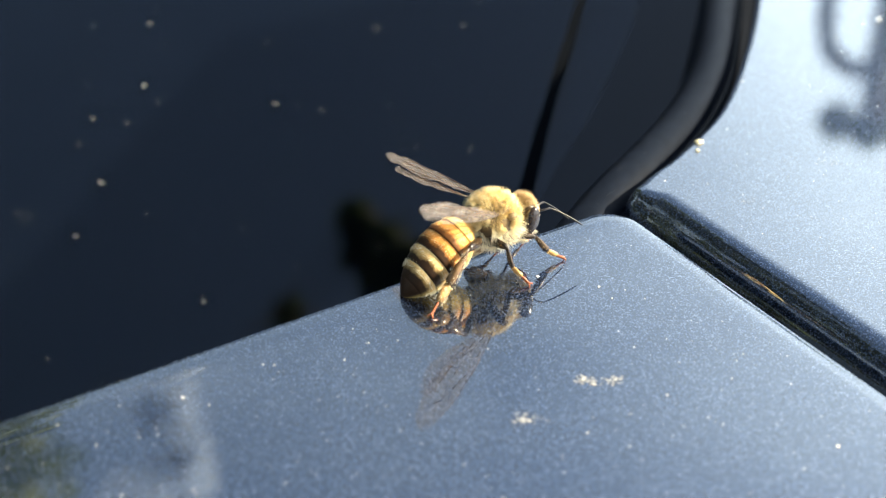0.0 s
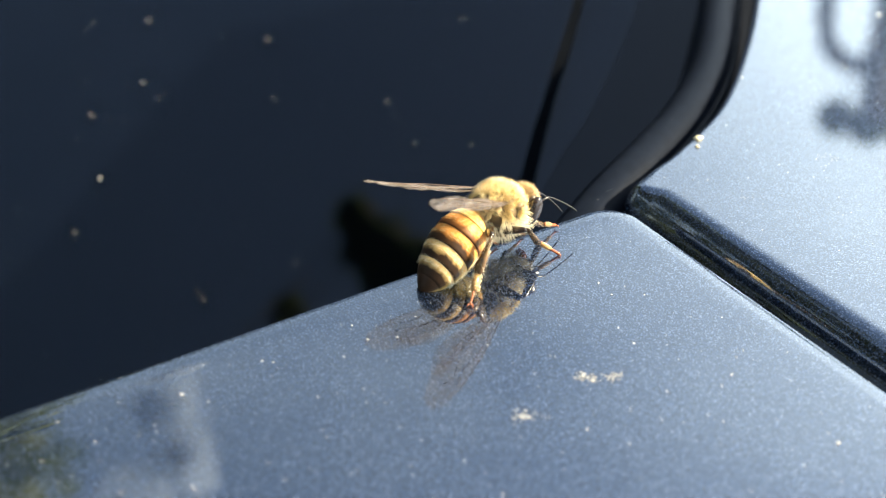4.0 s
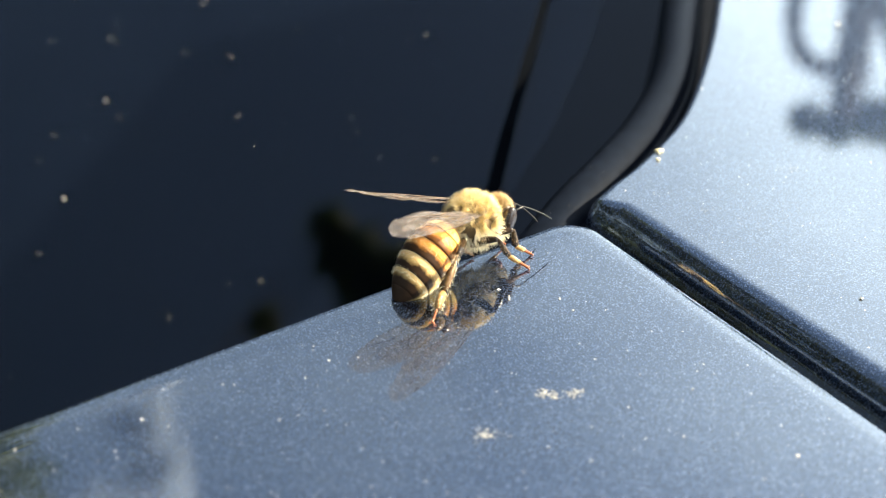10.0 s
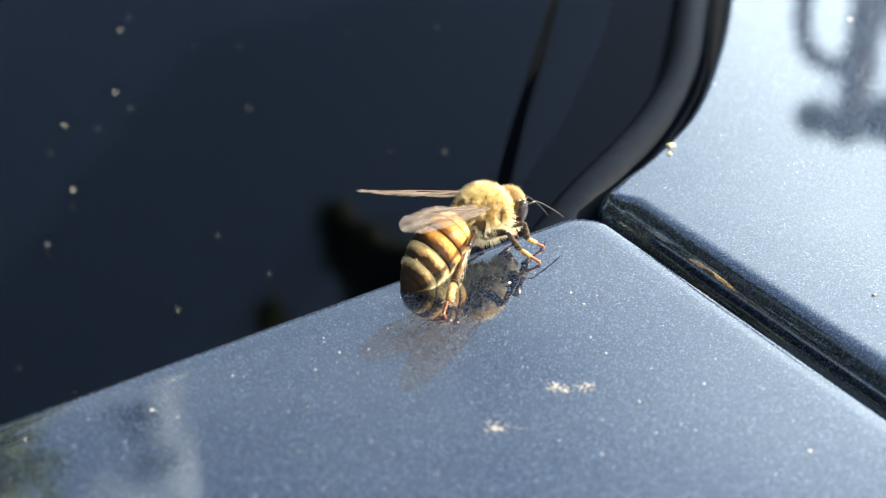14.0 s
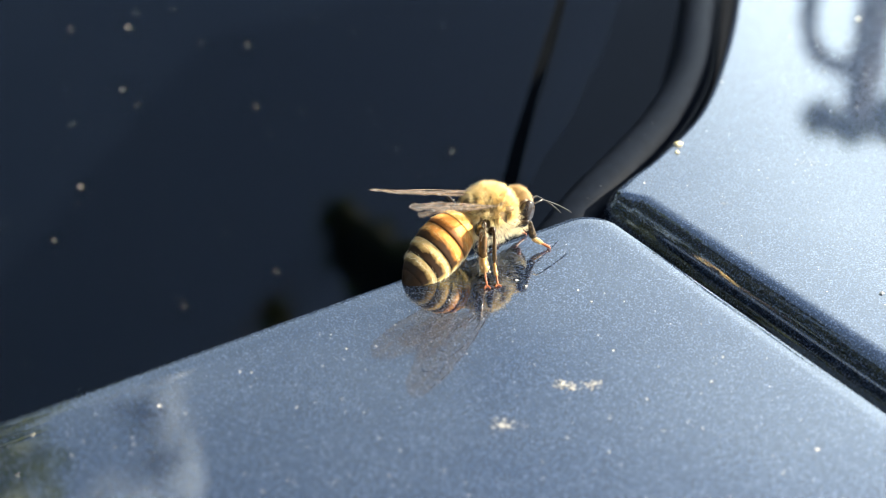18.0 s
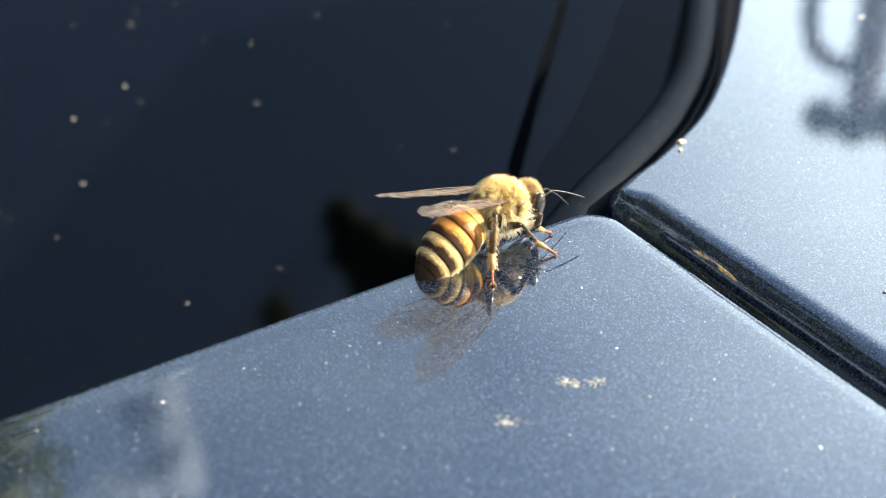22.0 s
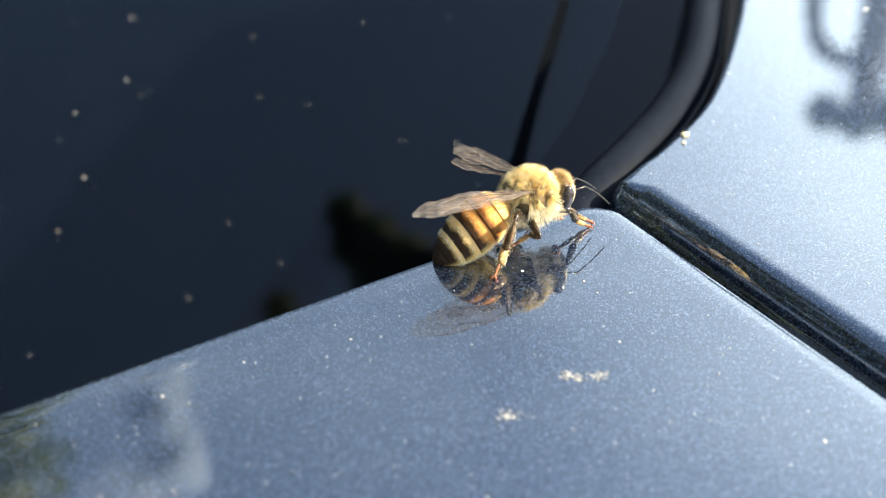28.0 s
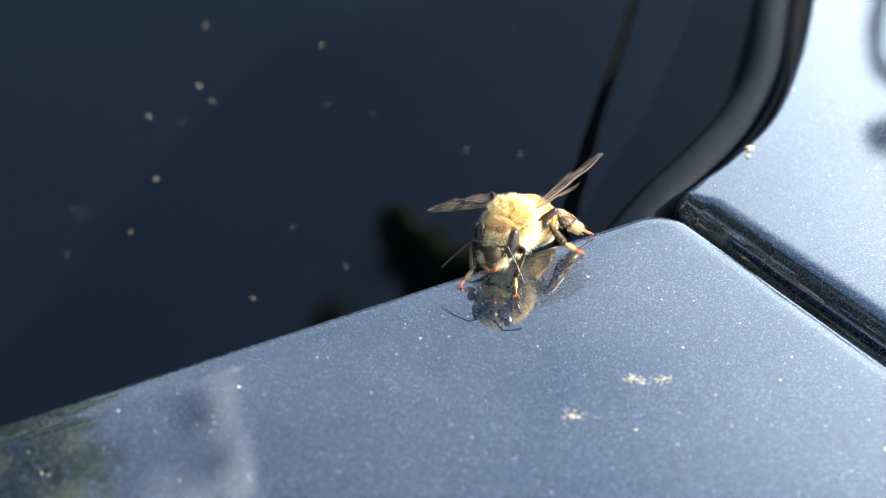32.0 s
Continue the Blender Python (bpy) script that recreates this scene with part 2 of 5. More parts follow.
def panel_mesh(name, points, radius_at, profile, scale_at):
    """A sheet with rolled edges: profile rows (inset, height) from the flat top to the underside, in millimetres."""
    ring = outline(points, radius_at)
    n = len(ring)
    area = sum(ring[i][0].x * ring[(i + 1) % n][0].y - ring[(i + 1) % n][0].x * ring[i][0].y for i in range(n))
    sign = 1 if area > 0 else -1
    insets = []
    for i in range(n):
        p, a, b = ring[i][0], ring[i - 1][0], ring[(i + 1) % n][0]
        d1, d2 = (p - a).normalized(), (b - p).normalized()
        n1, n2 = sign * Vector((-d1.y, d1.x)), sign * Vector((-d2.y, d2.x))
        m = (n1 + n2)
        insets.append(m / max(0.35, m.dot(m) / 2))
    bm = bmesh.new()
    loops = []
    for inset, z in profile:
        loop = []
        for i in range(n):
            k = scale_at.get(ring[i][1], 1.0)
            q = ring[i][0] + insets[i] * inset * k
            loop.append(bm.verts.new((q.x * MM, q.y * MM, z * k * MM)))
        loops.append(loop)
    for a, b in zip(loops, loops[1:]):
        for i in range(n):
            j = (i + 1) % n
            bm.faces.new((a[i], a[j], b[j], b[i]))
    top = bm.faces.new(loops[0])
    bottom = bm.faces.new(loops[-1][::-1])
    me = from_bm(name, bm)
    for f in me.polygons:
        if len(f.vertices) > 4:
            f.use_smooth = False
    return me


car = new("car")
tagged(car, "parked car with dark metallic blue paint and dusty windscreen", "car")

HOOD_TOP = [(-129.88, -98.56), (9.81, 5.44), (60, -67.9), (118, -180), (146, -400), (116, -800), (-40, -1000), (-650, -1080), (-1260, -1000), (-1416, -800), (-1446, -400), (-1418, -180), (-1310, 5.6), (-1170, -98.4), (-960, -190), (-650, -230), (-340, -190)]
HOOD_PROFILE = [(2.6, 0.0), (1.35, -0.002), (1.15, -0.009), (0.95, -0.023), (0.6, -0.048), (0.28, -0.074), (0.13, -0.14), (0.03, -0.36), (0.0, -0.75), (0.1, -1.1), (0.5, -1.4), (7.0, -1.6)]
hood = part("bonnet", panel_mesh("bonnet", HOOD_TOP, {1: 2.6}, HOOD_PROFILE, {}), PAINT, car, "metallic blue bonnet with rolled edge")

PILLAR_EDGE = [(69, 320), (41, 130), (32.4, 75), (27.4, 50.2), (23.8, 35.4), (19.9, 23.1), (15.6, 15.0), (12.5, 11.0)]
pillar_curve = [(p.x, p.y) for p in smooth_path([(*p, 0) for p in PILLAR_EDGE], 6)]
FENDER_TOP = [(11.8, 6.0), (75, -86.3), (134, -190), (164, -400), (134, -800), (190, -810), (232, -400), (228, 0), (200, 420)] + pillar_curve + [(10.2, 8.3)]
FENDER_END = len(FENDER_TOP) - 1
FENDER_PROFILE = [(3.0, 0.0), (2.5, 0.0), (2.0, -0.1), (1.55, -0.36), (1.15, -0.85), (0.8, -1.55), (0.5, -2.4), (0.28, -3.5), (0.15, -5.0), (0.1, -7.0), (0.1, -10.0), (0.1, -16.0)]
FENDER_SCALE = {i: 0.3 + 0.15 * max(0.0, (i - FENDER_END + 7) / 6) for i in range(9, FENDER_END)} | {FENDER_END: 0.6}
fender = part("wing_panel", panel_mesh("wing_panel", FENDER_TOP, {0: 3.0, FENDER_END: 1.9}, FENDER_PROFILE, FENDER_SCALE), PAINT, car, "metallic blue wing panel beside the bonnet gap")

# the rubber moulding that follows the edge of the wing panel round the windscreen
SEAL = [(10, 430, 136), (40, 235, 54), (35.5, 133, -2.8), (29.0, 80.4, -3.3), (24.3, 57.3, -3.3), (20.7, 38.2, -3.3), (17.0, 27, -3.3), (12.7, 18.2, -3.3), (10.1, 13.6, -3.4), (8.3, 10.4, -3.7), (6.0, 6.4, -4.4), (2.0, 2.0, -6.5), (-6, -4, -11)]


bm = bmesh.new()
seal_path = smooth_path(SEAL, 12)
tube(bm, [p + Vector((0.9, -0.4, 0)) for p in seal_path], [2.1] * len(seal_path), n=28)
part("window_seal", bm, RUBBER, car, "glossy black rubber window seal")
bm = bmesh.new()
lip = [p + Vector((2.75, -1.35, 0.5)) for p in seal_path]
tube(bm, lip, [0.45] * len(lip), n=12)
part("seal_lip", bm, RUBBER, car, "thin black rubber lip")

# windscreen: a pane that rises away from the bonnet
SLOPE = 0.42


def glass_z(y):
    return -17.0 + SLOPE * (y - 55.0)


bm = bmesh.new()
corners = [(20, -20), (25, 20), (27, 50), (30, 75), (38, 130), (40, 230), (10, 420), (-120, 950), (-1180, 950), (-1310, 420), (-1340, 130), (-1330, -20)]
pane = [[bm.verts.new((x * MM, y * MM, (glass_z(y) + dz) * MM)) for x, y in corners] for dz in (0.0, -5.0)]
bm.faces.new(pane[0])
bm.faces.new(pane[1][::-1])
for i in range(len(corners)):
    j = (i + 1) % len(corners)
    bm.faces.new((pane[0][i], pane[1][i], pane[1][j], pane[0][j]))
windscreen = part("windscreen", from_bm("windscreen", bm, False), GLASS, car, "dark dusty windscreen glass")
windscreen.visible_shadow = False


def strip(name, left, right, lift, material, label):
    """A flat band laid on the pane between two lines of (x, y)."""
    verts, faces = [], []
    for a, b in zip(smooth_path([(*p, 0) for p in left], 4), smooth_path([(*p, 0) for p in right], 4)):
        for q in (a, b):
            verts.append((q.x * MM, q.y * MM, (glass_z(q.y) + lift) * MM))
    for i in range(0, len(verts) - 2, 2):
        faces.append((i, i + 1, i + 3, i + 2))
    n = len(verts)
    verts += [(x, y, z - 0.00006) for x, y, z in verts]
    faces += [tuple(n + k for k in f[::-1]) for f in faces]
    return part(name, mesh_of(name, verts, faces, False), material, windscreen, label)


strip("edge_band", [(-10, -10), (-2, 20), (7.0, 44.9), (10.9, 52.4), (13.7, 58.8), (18.7, 73.5), (32, 130), (0, 420)], [(19, -10), (24, 20), (26, 44), (27, 52), (28, 59), (29.6, 73), (37.5, 130), (9, 420)], 0.12, EDGE_BAND, "black printed edge band")
# the seal's dark reflection in the glass, laid on as a black strip
strip("seal_reflection", [(-5, -10), (-0.6, 20), (4.8, 47.8), (6.8, 56.2), (8.8, 64.4), (11.1, 73.3), (22, 120), (-13, 420)], [(-3.6, -10), (0.9, 20), (6.4, 47.8), (8.1, 56.2), (10.2, 64.5), (12.2, 73.3), (23.3, 120), (-11.7, 420)], 0.3, MATT_BLACK, "thin black line painted as the seal's reflection")

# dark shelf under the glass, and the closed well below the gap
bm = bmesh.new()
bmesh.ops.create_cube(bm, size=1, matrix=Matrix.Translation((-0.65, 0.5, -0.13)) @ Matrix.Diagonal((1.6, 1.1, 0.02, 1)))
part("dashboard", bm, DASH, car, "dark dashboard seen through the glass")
bm = bmesh.new()
bmesh.ops.create_cube(bm, size=1, matrix=Matrix.Translation((0.0112, 0.0072, -0.03)) @ Matrix.Rotation(math.atan2(-0.825, 0.565), 4, "Z") @ Matrix.Translation((0.05, 0, 0)) @ Matrix.Diagonal((0.13, 0.06, 0.01, 1)))
part("gutter", bm, GAP_DARK, car, "black gutter under the bonnet gap")

BODY = mottled("body_blue", ((0.3, (0.05, 0.08, 0.15)), (0.7, (0.07, 0.11, 0.19))), 3.0, 0.3, 0.0, 0.6)
TYRE = mottled("tyre_rubber", ((0.3, (0.012, 0.012, 0.012)), (0.7, (0.03, 0.03, 0.03))), 40.0, 0.8)
RIM = mottled("wheel_alloy", ((0.3, (0.4, 0.4, 0.42)), (0.7, (0.5, 0.5, 0.52))), 30.0, 0.3, 0.0, 0.9)
# the rest of the car: it faces -y, its middle lies at x = -0.65
CAR_X = -0.65


def loft(name, rows, material, label):
    """A closed hull through cross-sections: rows of (y, half width, top, bottom)."""
    bm = bmesh.new()
    rings = []
    for y, w, top, low in rows:
        ring = []
        for k in range(16):
            a = 2 * math.pi * (k + 0.5) / 16
            c, s_ = math.cos(a), math.sin(a)
            u, v = math.copysign(abs(c) ** 0.35, c), math.copysign(abs(s_) ** 0.35, s_)
            ring.append(bm.verts.new((CAR_X + w * u, y, (top + low) / 2 + (top - low) / 2 * v)))
        rings.append(ring)
    for p, q in zip(rings, rings[1:]):
        for k in range(16):
            bm.faces.new((p[k], p[(k + 1) % 16], q[(k + 1) % 16], q[k]))
    bm.faces.new(rings[0][::-1])
    bm.faces.new(rings[-1])
    return part(name, bm, material, car, label)


loft("body", [(-1.22, 0.5, -0.2, -0.55), (-1.16, 0.72, -0.1, -0.68), (-0.9, 0.84, -0.05, -0.72), (-0.1, 0.88, -0.045, -0.74), (-0.04, 0.88, -0.16, -0.74), (1.0, 0.88, -0.16, -0.74), (1.08, 0.88, -0.02, -0.74), (2.5, 0.86, -0.01, -0.74), (2.9, 0.78, -0.06, -0.68), (2.98, 0.6, -0.2, -0.5)], BODY, "dark blue car body")
for side in (-1, 1):
    bm = bmesh.new()
    bmesh.ops.create_cube(bm, size=1, matrix=Matrix.Translation((CAR_X + side * 0.83, 1.55, -0.35)) @ Matrix.Diagonal((0.07, 2.3, 0.66, 1)))
    bmesh.ops.bevel(bm, geom=bm.edges[:], offset=0.02, segments=2, affect="EDGES")
    part("door_panel", bm, BODY, car, "dark blue car flank with doors")
# far wing panel, the mirror image of the near one
bm = bmesh.new()
bmesh.ops.create_cube(bm, size=1, matrix=Matrix.Translation((-1.495, -0.2, -0.012)) @ Matrix.Diagonal((0.075, 1.25, 0.022, 1)))
bmesh.ops.bevel(bm, geom=bm.edges[:], offset=0.008, segments=2, affect="EDGES")
part("wing_panel", bm, PAINT, car, "metallic blue wing panel on the far side")
# roof, pillars and dark side windows
loft("roof", [(0.94, 0.5, 0.39, 0.36), (1.05, 0.55, 0.42, 0.36), (1.7, 0.56, 0.44, 0.37), (2.25, 0.54, 0.41, 0.36), (2.35, 0.48, 0.38, 0.36)], BODY, "dark blue car roof")
for side in (-1, 1):
    bm = bmesh.new()
    tube(bm, [(CAR_X + side * 0.69, 0.25, 0.055), (CAR_X + side * 0.62, 0.6, 0.21), (CAR_X + side * 0.53, 0.96, 0.37)], [0.028, 0.028, 0.03], 8, 0.8, 1.0)
    part("pillar", bm, BODY, car, "slanting windscreen pillar")
    verts = [(CAR_X + side * 0.80, 0.45, -0.03), (CAR_X + side * 0.80, 2.7, -0.03), (CAR_X + side * 0.54, 2.3, 0.37), (CAR_X + side * 0.54, 0.98, 0.37)]
    verts += [(x - side * 0.006, y, z) for x, y, z in verts]
    part("side_window", mesh_of("side_window", verts, [(0, 1, 2, 3), (7, 6, 5, 4), (0, 4, 5, 1), (1, 5, 6, 2), (2, 6, 7, 3), (3, 7, 4, 0)], False), MATT_BLACK, car, "dark side window")
verts = [(CAR_X - 0.78, 2.72, -0.03), (CAR_X + 0.78, 2.72, -0.03), (CAR_X + 0.52, 2.32, 0.37), (CAR_X - 0.52, 2.32, 0.37)]
verts += [(x, y - 0.006, z) for x, y, z in verts]
part("rear_window", mesh_of("rear_window", verts, [(0, 1, 2, 3), (7, 6, 5, 4), (0, 4, 5, 1), (1, 5, 6, 2), (2, 6, 7, 3), (3, 7, 4, 0)], False), MATT_BLACK, car, "dark rear window")
for along, across in ((-0.62, -0.78), (-0.62, 0.78), (2.05, -0.78), (2.05, 0.78)):
    turn = Matrix.Translation((CAR_X + across, along, -0.64)) @ Matrix.Rotation(radians(90), 4, "Y")
    bm = bmesh.new()
    bmesh.ops.create_cone(bm, segments=32, radius1=0.31, radius2=0.31, depth=0.22, cap_ends=True, matrix=turn)
    bmesh.ops.bevel(bm, geom=[e for e in bm.edges if len(e.link_faces) == 2 and e.calc_face_angle() > 1], offset=0.03, segments=2, affect="EDGES")
    wheel = part("wheel", bm, TYRE, car)
    bm = bmesh.new()
    bmesh.ops.create_cone(bm, segments=24, radius1=0.19, radius2=0.19, depth=0.232, cap_ends=True, matrix=turn)
    part("rim", bm, RIM, wheel)

# ---- ground and trees round the car (they show as reflections; some are added to block the sky) ----
GROUND_Z = -0.95
bm = bmesh.new()
bmesh.ops.create_grid(bm, x_segments=8, y_segments=8, size=900, matrix=Matrix.Translation((0, 0, GROUND_Z)))
ground = new("ground", from_bm("ground", bm, False))
ground.data.materials.append(mottled("worn_asphalt", ((0.35, (0.035, 0.034, 0.033)), (0.5, (0.05, 0.049, 0.047)), (0.7, (0.065, 0.063, 0.058))), 0.8, 0.9))
tagged(ground, "worn grey asphalt round the parked car", "ground", kind="structure")

# foliage darkened so that the added trees keep the panel gap dark
SCREEN_FOLIAGE = mottled("screen_foliage", ((0.3, (0.016, 0.024, 0.009)), (0.7, (0.036, 0.05, 0.017))), 1.5, 0.6)
BARK = mottled("bark", ((0.3, (0.035, 0.024, 0.017)), (0.7, (0.085, 0.062, 0.046))), 14.0, 0.9, 0.01)
LEAF_GREEN = mottled("tree_foliage", ((0.3, (0.07, 0.1, 0.022)), (0.7, (0.12, 0.15, 0.035))), 1.5, 0.6)


_n, _l = LEAF_GREEN.node_tree.nodes, LEAF_GREEN.node_tree.links
_both, _back = _n.new("ShaderNodeMixShader"), _n.new("ShaderNodeBsdfTranslucent")
_both.inputs[0].default_value, _back.inputs[0].default_value = 0.4, (0.13, 0.18, 0.03, 1)
_l.new(_n["Principled BSDF"].outputs[0], _both.inputs[1])
_l.new(_back.outputs[0], _both.inputs[2])
_l.new(_both.outputs[0], _n["Material Output"].inputs["Surface"])


def tree(x, y, height, clumps, trunk_r, seed, label, foliage=LEAF_GREEN):
    """A tapered trunk with limbs and a crown of small leaves; clumps: (dx, dy, z, radius, leaves) in metres above the ground."""
    r = random.Random(seed)
    t = new("tree")
    t.location = (x, y, GROUND_Z)
    tagged(t, label, "tree", group="trees round the car")
    bm = bmesh.new()
    tube(bm, [(0, 0, 0), (0.1, 0.05, height * 0.3), (0, 0.1, height * 0.6), (0.05, 0, height * 0.9)], [trunk_r, trunk_r * 0.85, trunk_r * 0.75, trunk_r * 0.6], n=10, scale=1.0)
    trunk = part("trunk", bm, BARK, t)
    verts, faces = [], []
    for dx, dy, z, rad, count in clumps:
        bm = bmesh.new()
        z0 = min(height * 0.7, z * 0.75)
        tube(bm, [(0, 0, z0), (dx * 0.5, dy * 0.5, (z0 + z) / 2 + 0.2), (dx, dy, z)], [k * trunk_r * (1.0 if rad > 0.3 else 0.3) for k in (0.4, 0.25, 0.08)], n=6, scale=1.0)
        part("limb", bm, BARK, t)
        for _ in range(count):
            d = Vector((r.gauss(0, 1), r.gauss(0, 1), r.gauss(0, 0.8)))
            d *= rad * (r.random() ** 0.4) / max(d.length, 1e-4) * (0.75 + 0.5 * noise.noise(d * 2.1 + Vector((seed, 0, 0))))
            c = Vector((dx, dy, z)) + d
            u = Vector((r.uniform(-1, 1), r.uniform(-1, 1), r.uniform(-1, 1))).normalized()
            v = u.orthogonal().normalized()
            s = r.uniform(0.07, 0.15)
            i = len(verts)
            verts += [c - u * s, c + v * s * 0.5, c + u * s, c - v * s * 0.5 + Vector((0, 0, s * 0.15))]
            faces.append((i, i + 1, i + 2, i + 3))
    part("crown", mesh_of("crown", verts, faces, False), foliage, t, kind="stuff")
    return t


tree(-4.72, 6.55, 9.0, [(0.3, 0, 2.6, 1.7, 2850), (0, 0, 4.6, 1.9, 4180), (0.75, 0.1, 5.7, 1.3, 3610), (-0.5, -0.3, 6.6, 1.9, 4180), (0.85, 0.1, 7.2, 1.2, 3610), (-0.2, 0.0, 8.4, 1.8, 4180), (-0.5, -0.6, 9.8, 1.6, 3230), (-1.4, -0.9, 7.8, 1.6, 3230)], 0.28, 3, "tall leafy green tree behind the car")
arched = tree(3.63, 10.78, 6.9, [(-0.3, 0, 6.14, 0.14, 420), (0.02, 0, 6.2, 0.18, 700), (0.4, 0.1, 6.18, 0.24, 900), (0.85, 0.2, 6.05, 0.38, 1100), (1.3, 0.2, 5.7, 0.5, 1000), (0.95, 0.3, 5.0, 0.45, 800), (0.8, 0.3, 4.2, 0.4, 600)], 0.24, 5, "smaller leafy tree with a dark trunk and an arched limb")
tree(-5.0, -5.0, 7.0, [(4.45, 6.5, 7.5, 0.12, 130), (4.6, 6.35, 7.5, 0.2, 330), (4.8, 6.28, 7.5, 0.2, 300), (4.37, 6.61, 7.5, 0.06, 40), (4.06, 6.07, 7.5, 0.07, 26), (3.9, 4.6, 7.8, 0.5, 350), (3.0, 1.6, 7.8, 1.2, 1200), (0, 0, 8.0, 1.8, 1800), (-1.5, 0, 7, 1.8, 1500)], 0.26, 9, "tree with a long limb that overhangs the car")
bm = bmesh.new()
tube(bm, smooth_path([(-0.1, 0, 3.4), (-0.5, 0, 4.2), (-0.58, 0, 4.9), (-0.52, 0, 5.35), (-0.32, 0, 5.58), (0.0, 0, 5.62)], 4), [0.085] * 21, n=8, scale=1.0)
part("limb", bm, BARK, arched)
# added trees, out of view, that block sky light from left and behind
screen_tree = tree(-4.6, -0.5, 8.0, [(0, 0, 2.0, 1.7, 2300), (0.6, 0.3, 3.8, 1.6, 2000), (-0.7, -0.3, 5.2, 1.7, 2000), (0.5, 0.2, 0.9, 1.4, 1500), (0.2, -0.4, 6.8, 1.6, 1800), (0, 0.2, 8.3, 1.2, 1200)], 0.24, 15, "dense dark green tree added out of view to block sky light", SCREEN_FOLIAGE)
for spot, turn in (((-4.8, 2.7), 70), ((-3.6, -5.2), 150), ((-0.8, -6.4), 230), ((2.4, -7.2), 20)):
    copy_thing(screen_tree, pose(*spot, GROUND_Z, 0, 0, turn))


# ---- small clouds in the blue ----
CLOUD = mottled("cloud_white", ((0.3, (0.66, 0.76, 0.92)), (0.7, (0.72, 0.82, 0.97))), 0.2, 1.0)
_n, _l = CLOUD.node_tree.nodes, CLOUD.node_tree.links
_thin, _gap = _n.new("ShaderNodeMixShader"), _n.new("ShaderNodeBsdfTransparent")
_thin.inputs[0].default_value = 0.28
_soft, _through = _n.new("ShaderNodeMixShader"), _n.new("ShaderNodeBsdfTranslucent")
_soft.inputs[0].default_value, _through.inputs[0].default_value = 0.5, (0.75, 0.85, 0.98, 1)
_l.new(_n["Principled BSDF"].outputs[0], _soft.inputs[1])
_l.new(_through.outputs[0], _soft.inputs[2])
_l.new(_gap.outputs[0], _thin.inputs[1])
_l.new(_soft.outputs[0], _thin.inputs[2])
_l.new(_thin.outputs[0], _n["Material Output"].inputs["Surface"])


def cloud(way_from, way_to, wide, puffs, seed, label):
    """A torn streak of puffs between two bearings (degrees west of north, degrees up), 300 m off."""
    r = random.Random(seed)
    bm = bmesh.new()
    spots = []
    for k in range(puffs):
        u = (k + r.random()) / puffs
        az, el = (radians(a + (b - a) * u + r.gauss(0, wide)) for a, b in zip(way_from, way_to))
        spots.append((Vector((-math.sin(az) * math.cos(el), math.cos(az) * math.cos(el), math.sin(el))) * 300, r.uniform(0.25, 0.5) * wide * 5.2 * (0.4 + math.sin(math.pi * u))))
    base = sum((p for p, _ in spots), Vector()) / len(spots)
    for p, s in spots:
        m = Matrix.Translation(p - base) @ Matrix.Diagonal((s * r.uniform(0.7, 1.3), s, s * r.uniform(0.5, 0.9), 1))
        for v in bmesh.ops.create_icosphere(bm, subdivisions=3, radius=1, matrix=m)["verts"]:
            v.co += (v.co - (p - base)) * 0.5 * noise.noise(v.co * 0.9)
    ob = new("cloud", from_bm("cloud", bm))
    ob.location = base
    ob.data.materials.append(CLOUD)
    return tagged(ob, label, "cloud", kind="structure")


cloud((13.9, 38.4), (17.2, 42.8), 0.36, 46, 5, "torn white streak of thin cloud in the blue sky")
cloud((17.2, 36.6), (17.6, 44.2), 1.9, 44, 8, "thin white veil of cloud in the blue sky")

# ---- bee materials ----
SHELL = mottled("dark_brown_shell", ((0.3, (0.018, 0.012, 0.008)), (0.7, (0.04, 0.026, 0.015))), 2500.0, 0.3, 0.00001)
FUZZ = mottled("golden_fuzz", ((0.3, (0.6, 0.4, 0.11)), (0.7, (0.97, 0.82, 0.46))), 2200.0, 0.6, Sheen_Weight=0.4)
PALE_FUZZ = mottled("pale_fuzz", ((0.3, (0.8, 0.68, 0.42)), (0.7, (0.95, 0.87, 0.65))), 1500.0, 0.6, Sheen_Weight=0.4)
BROWN_FUZZ = mottled("brown_fuzz", ((0.3, (0.26, 0.16, 0.06)), (0.7, (0.5, 0.35, 0.16))), 1500.0, 0.6, Sheen_Weight=0.3)
SKIN = mottled("thorax_skin", ((0.3, (0.05, 0.032, 0.015)), (0.7, (0.15, 0.095, 0.035))), 1200.0, 0.55)
EYE = mottled("compound_eye", ((0.3, (0.012, 0.009, 0.008)), (0.7, (0.03, 0.02, 0.015))), 5000.0, 0.22, Coat_Weight=0.2)
FACE = mottled("face_plate", ((0.3, (0.02, 0.012, 0.008)), (0.7, (0.07, 0.045, 0.022))), 1600.0, 0.45, 0.00002)
LEG_DARK = mottled("leg_dark_brown", ((0.3, (0.012, 0.008, 0.006)), (0.7, (0.04, 0.024, 0.012))), 2200.0, 0.24)
LEG_TAN = mottled("leg_tan", ((0.35, (0.014, 0.009, 0.006)), (0.65, (0.09, 0.055, 0.025))), 1400.0, 0.2)
LEG_BROWN = mottled("leg_brown", ((0.3, (0.03, 0.016, 0.008)), (0.7, (0.16, 0.09, 0.035))), 1600.0, 0.2)
LEG_GOLD = mottled("leg_gold", ((0.3, (0.16, 0.08, 0.025)), (0.7, (0.42, 0.25, 0.09))), 2200.0, 0.3)
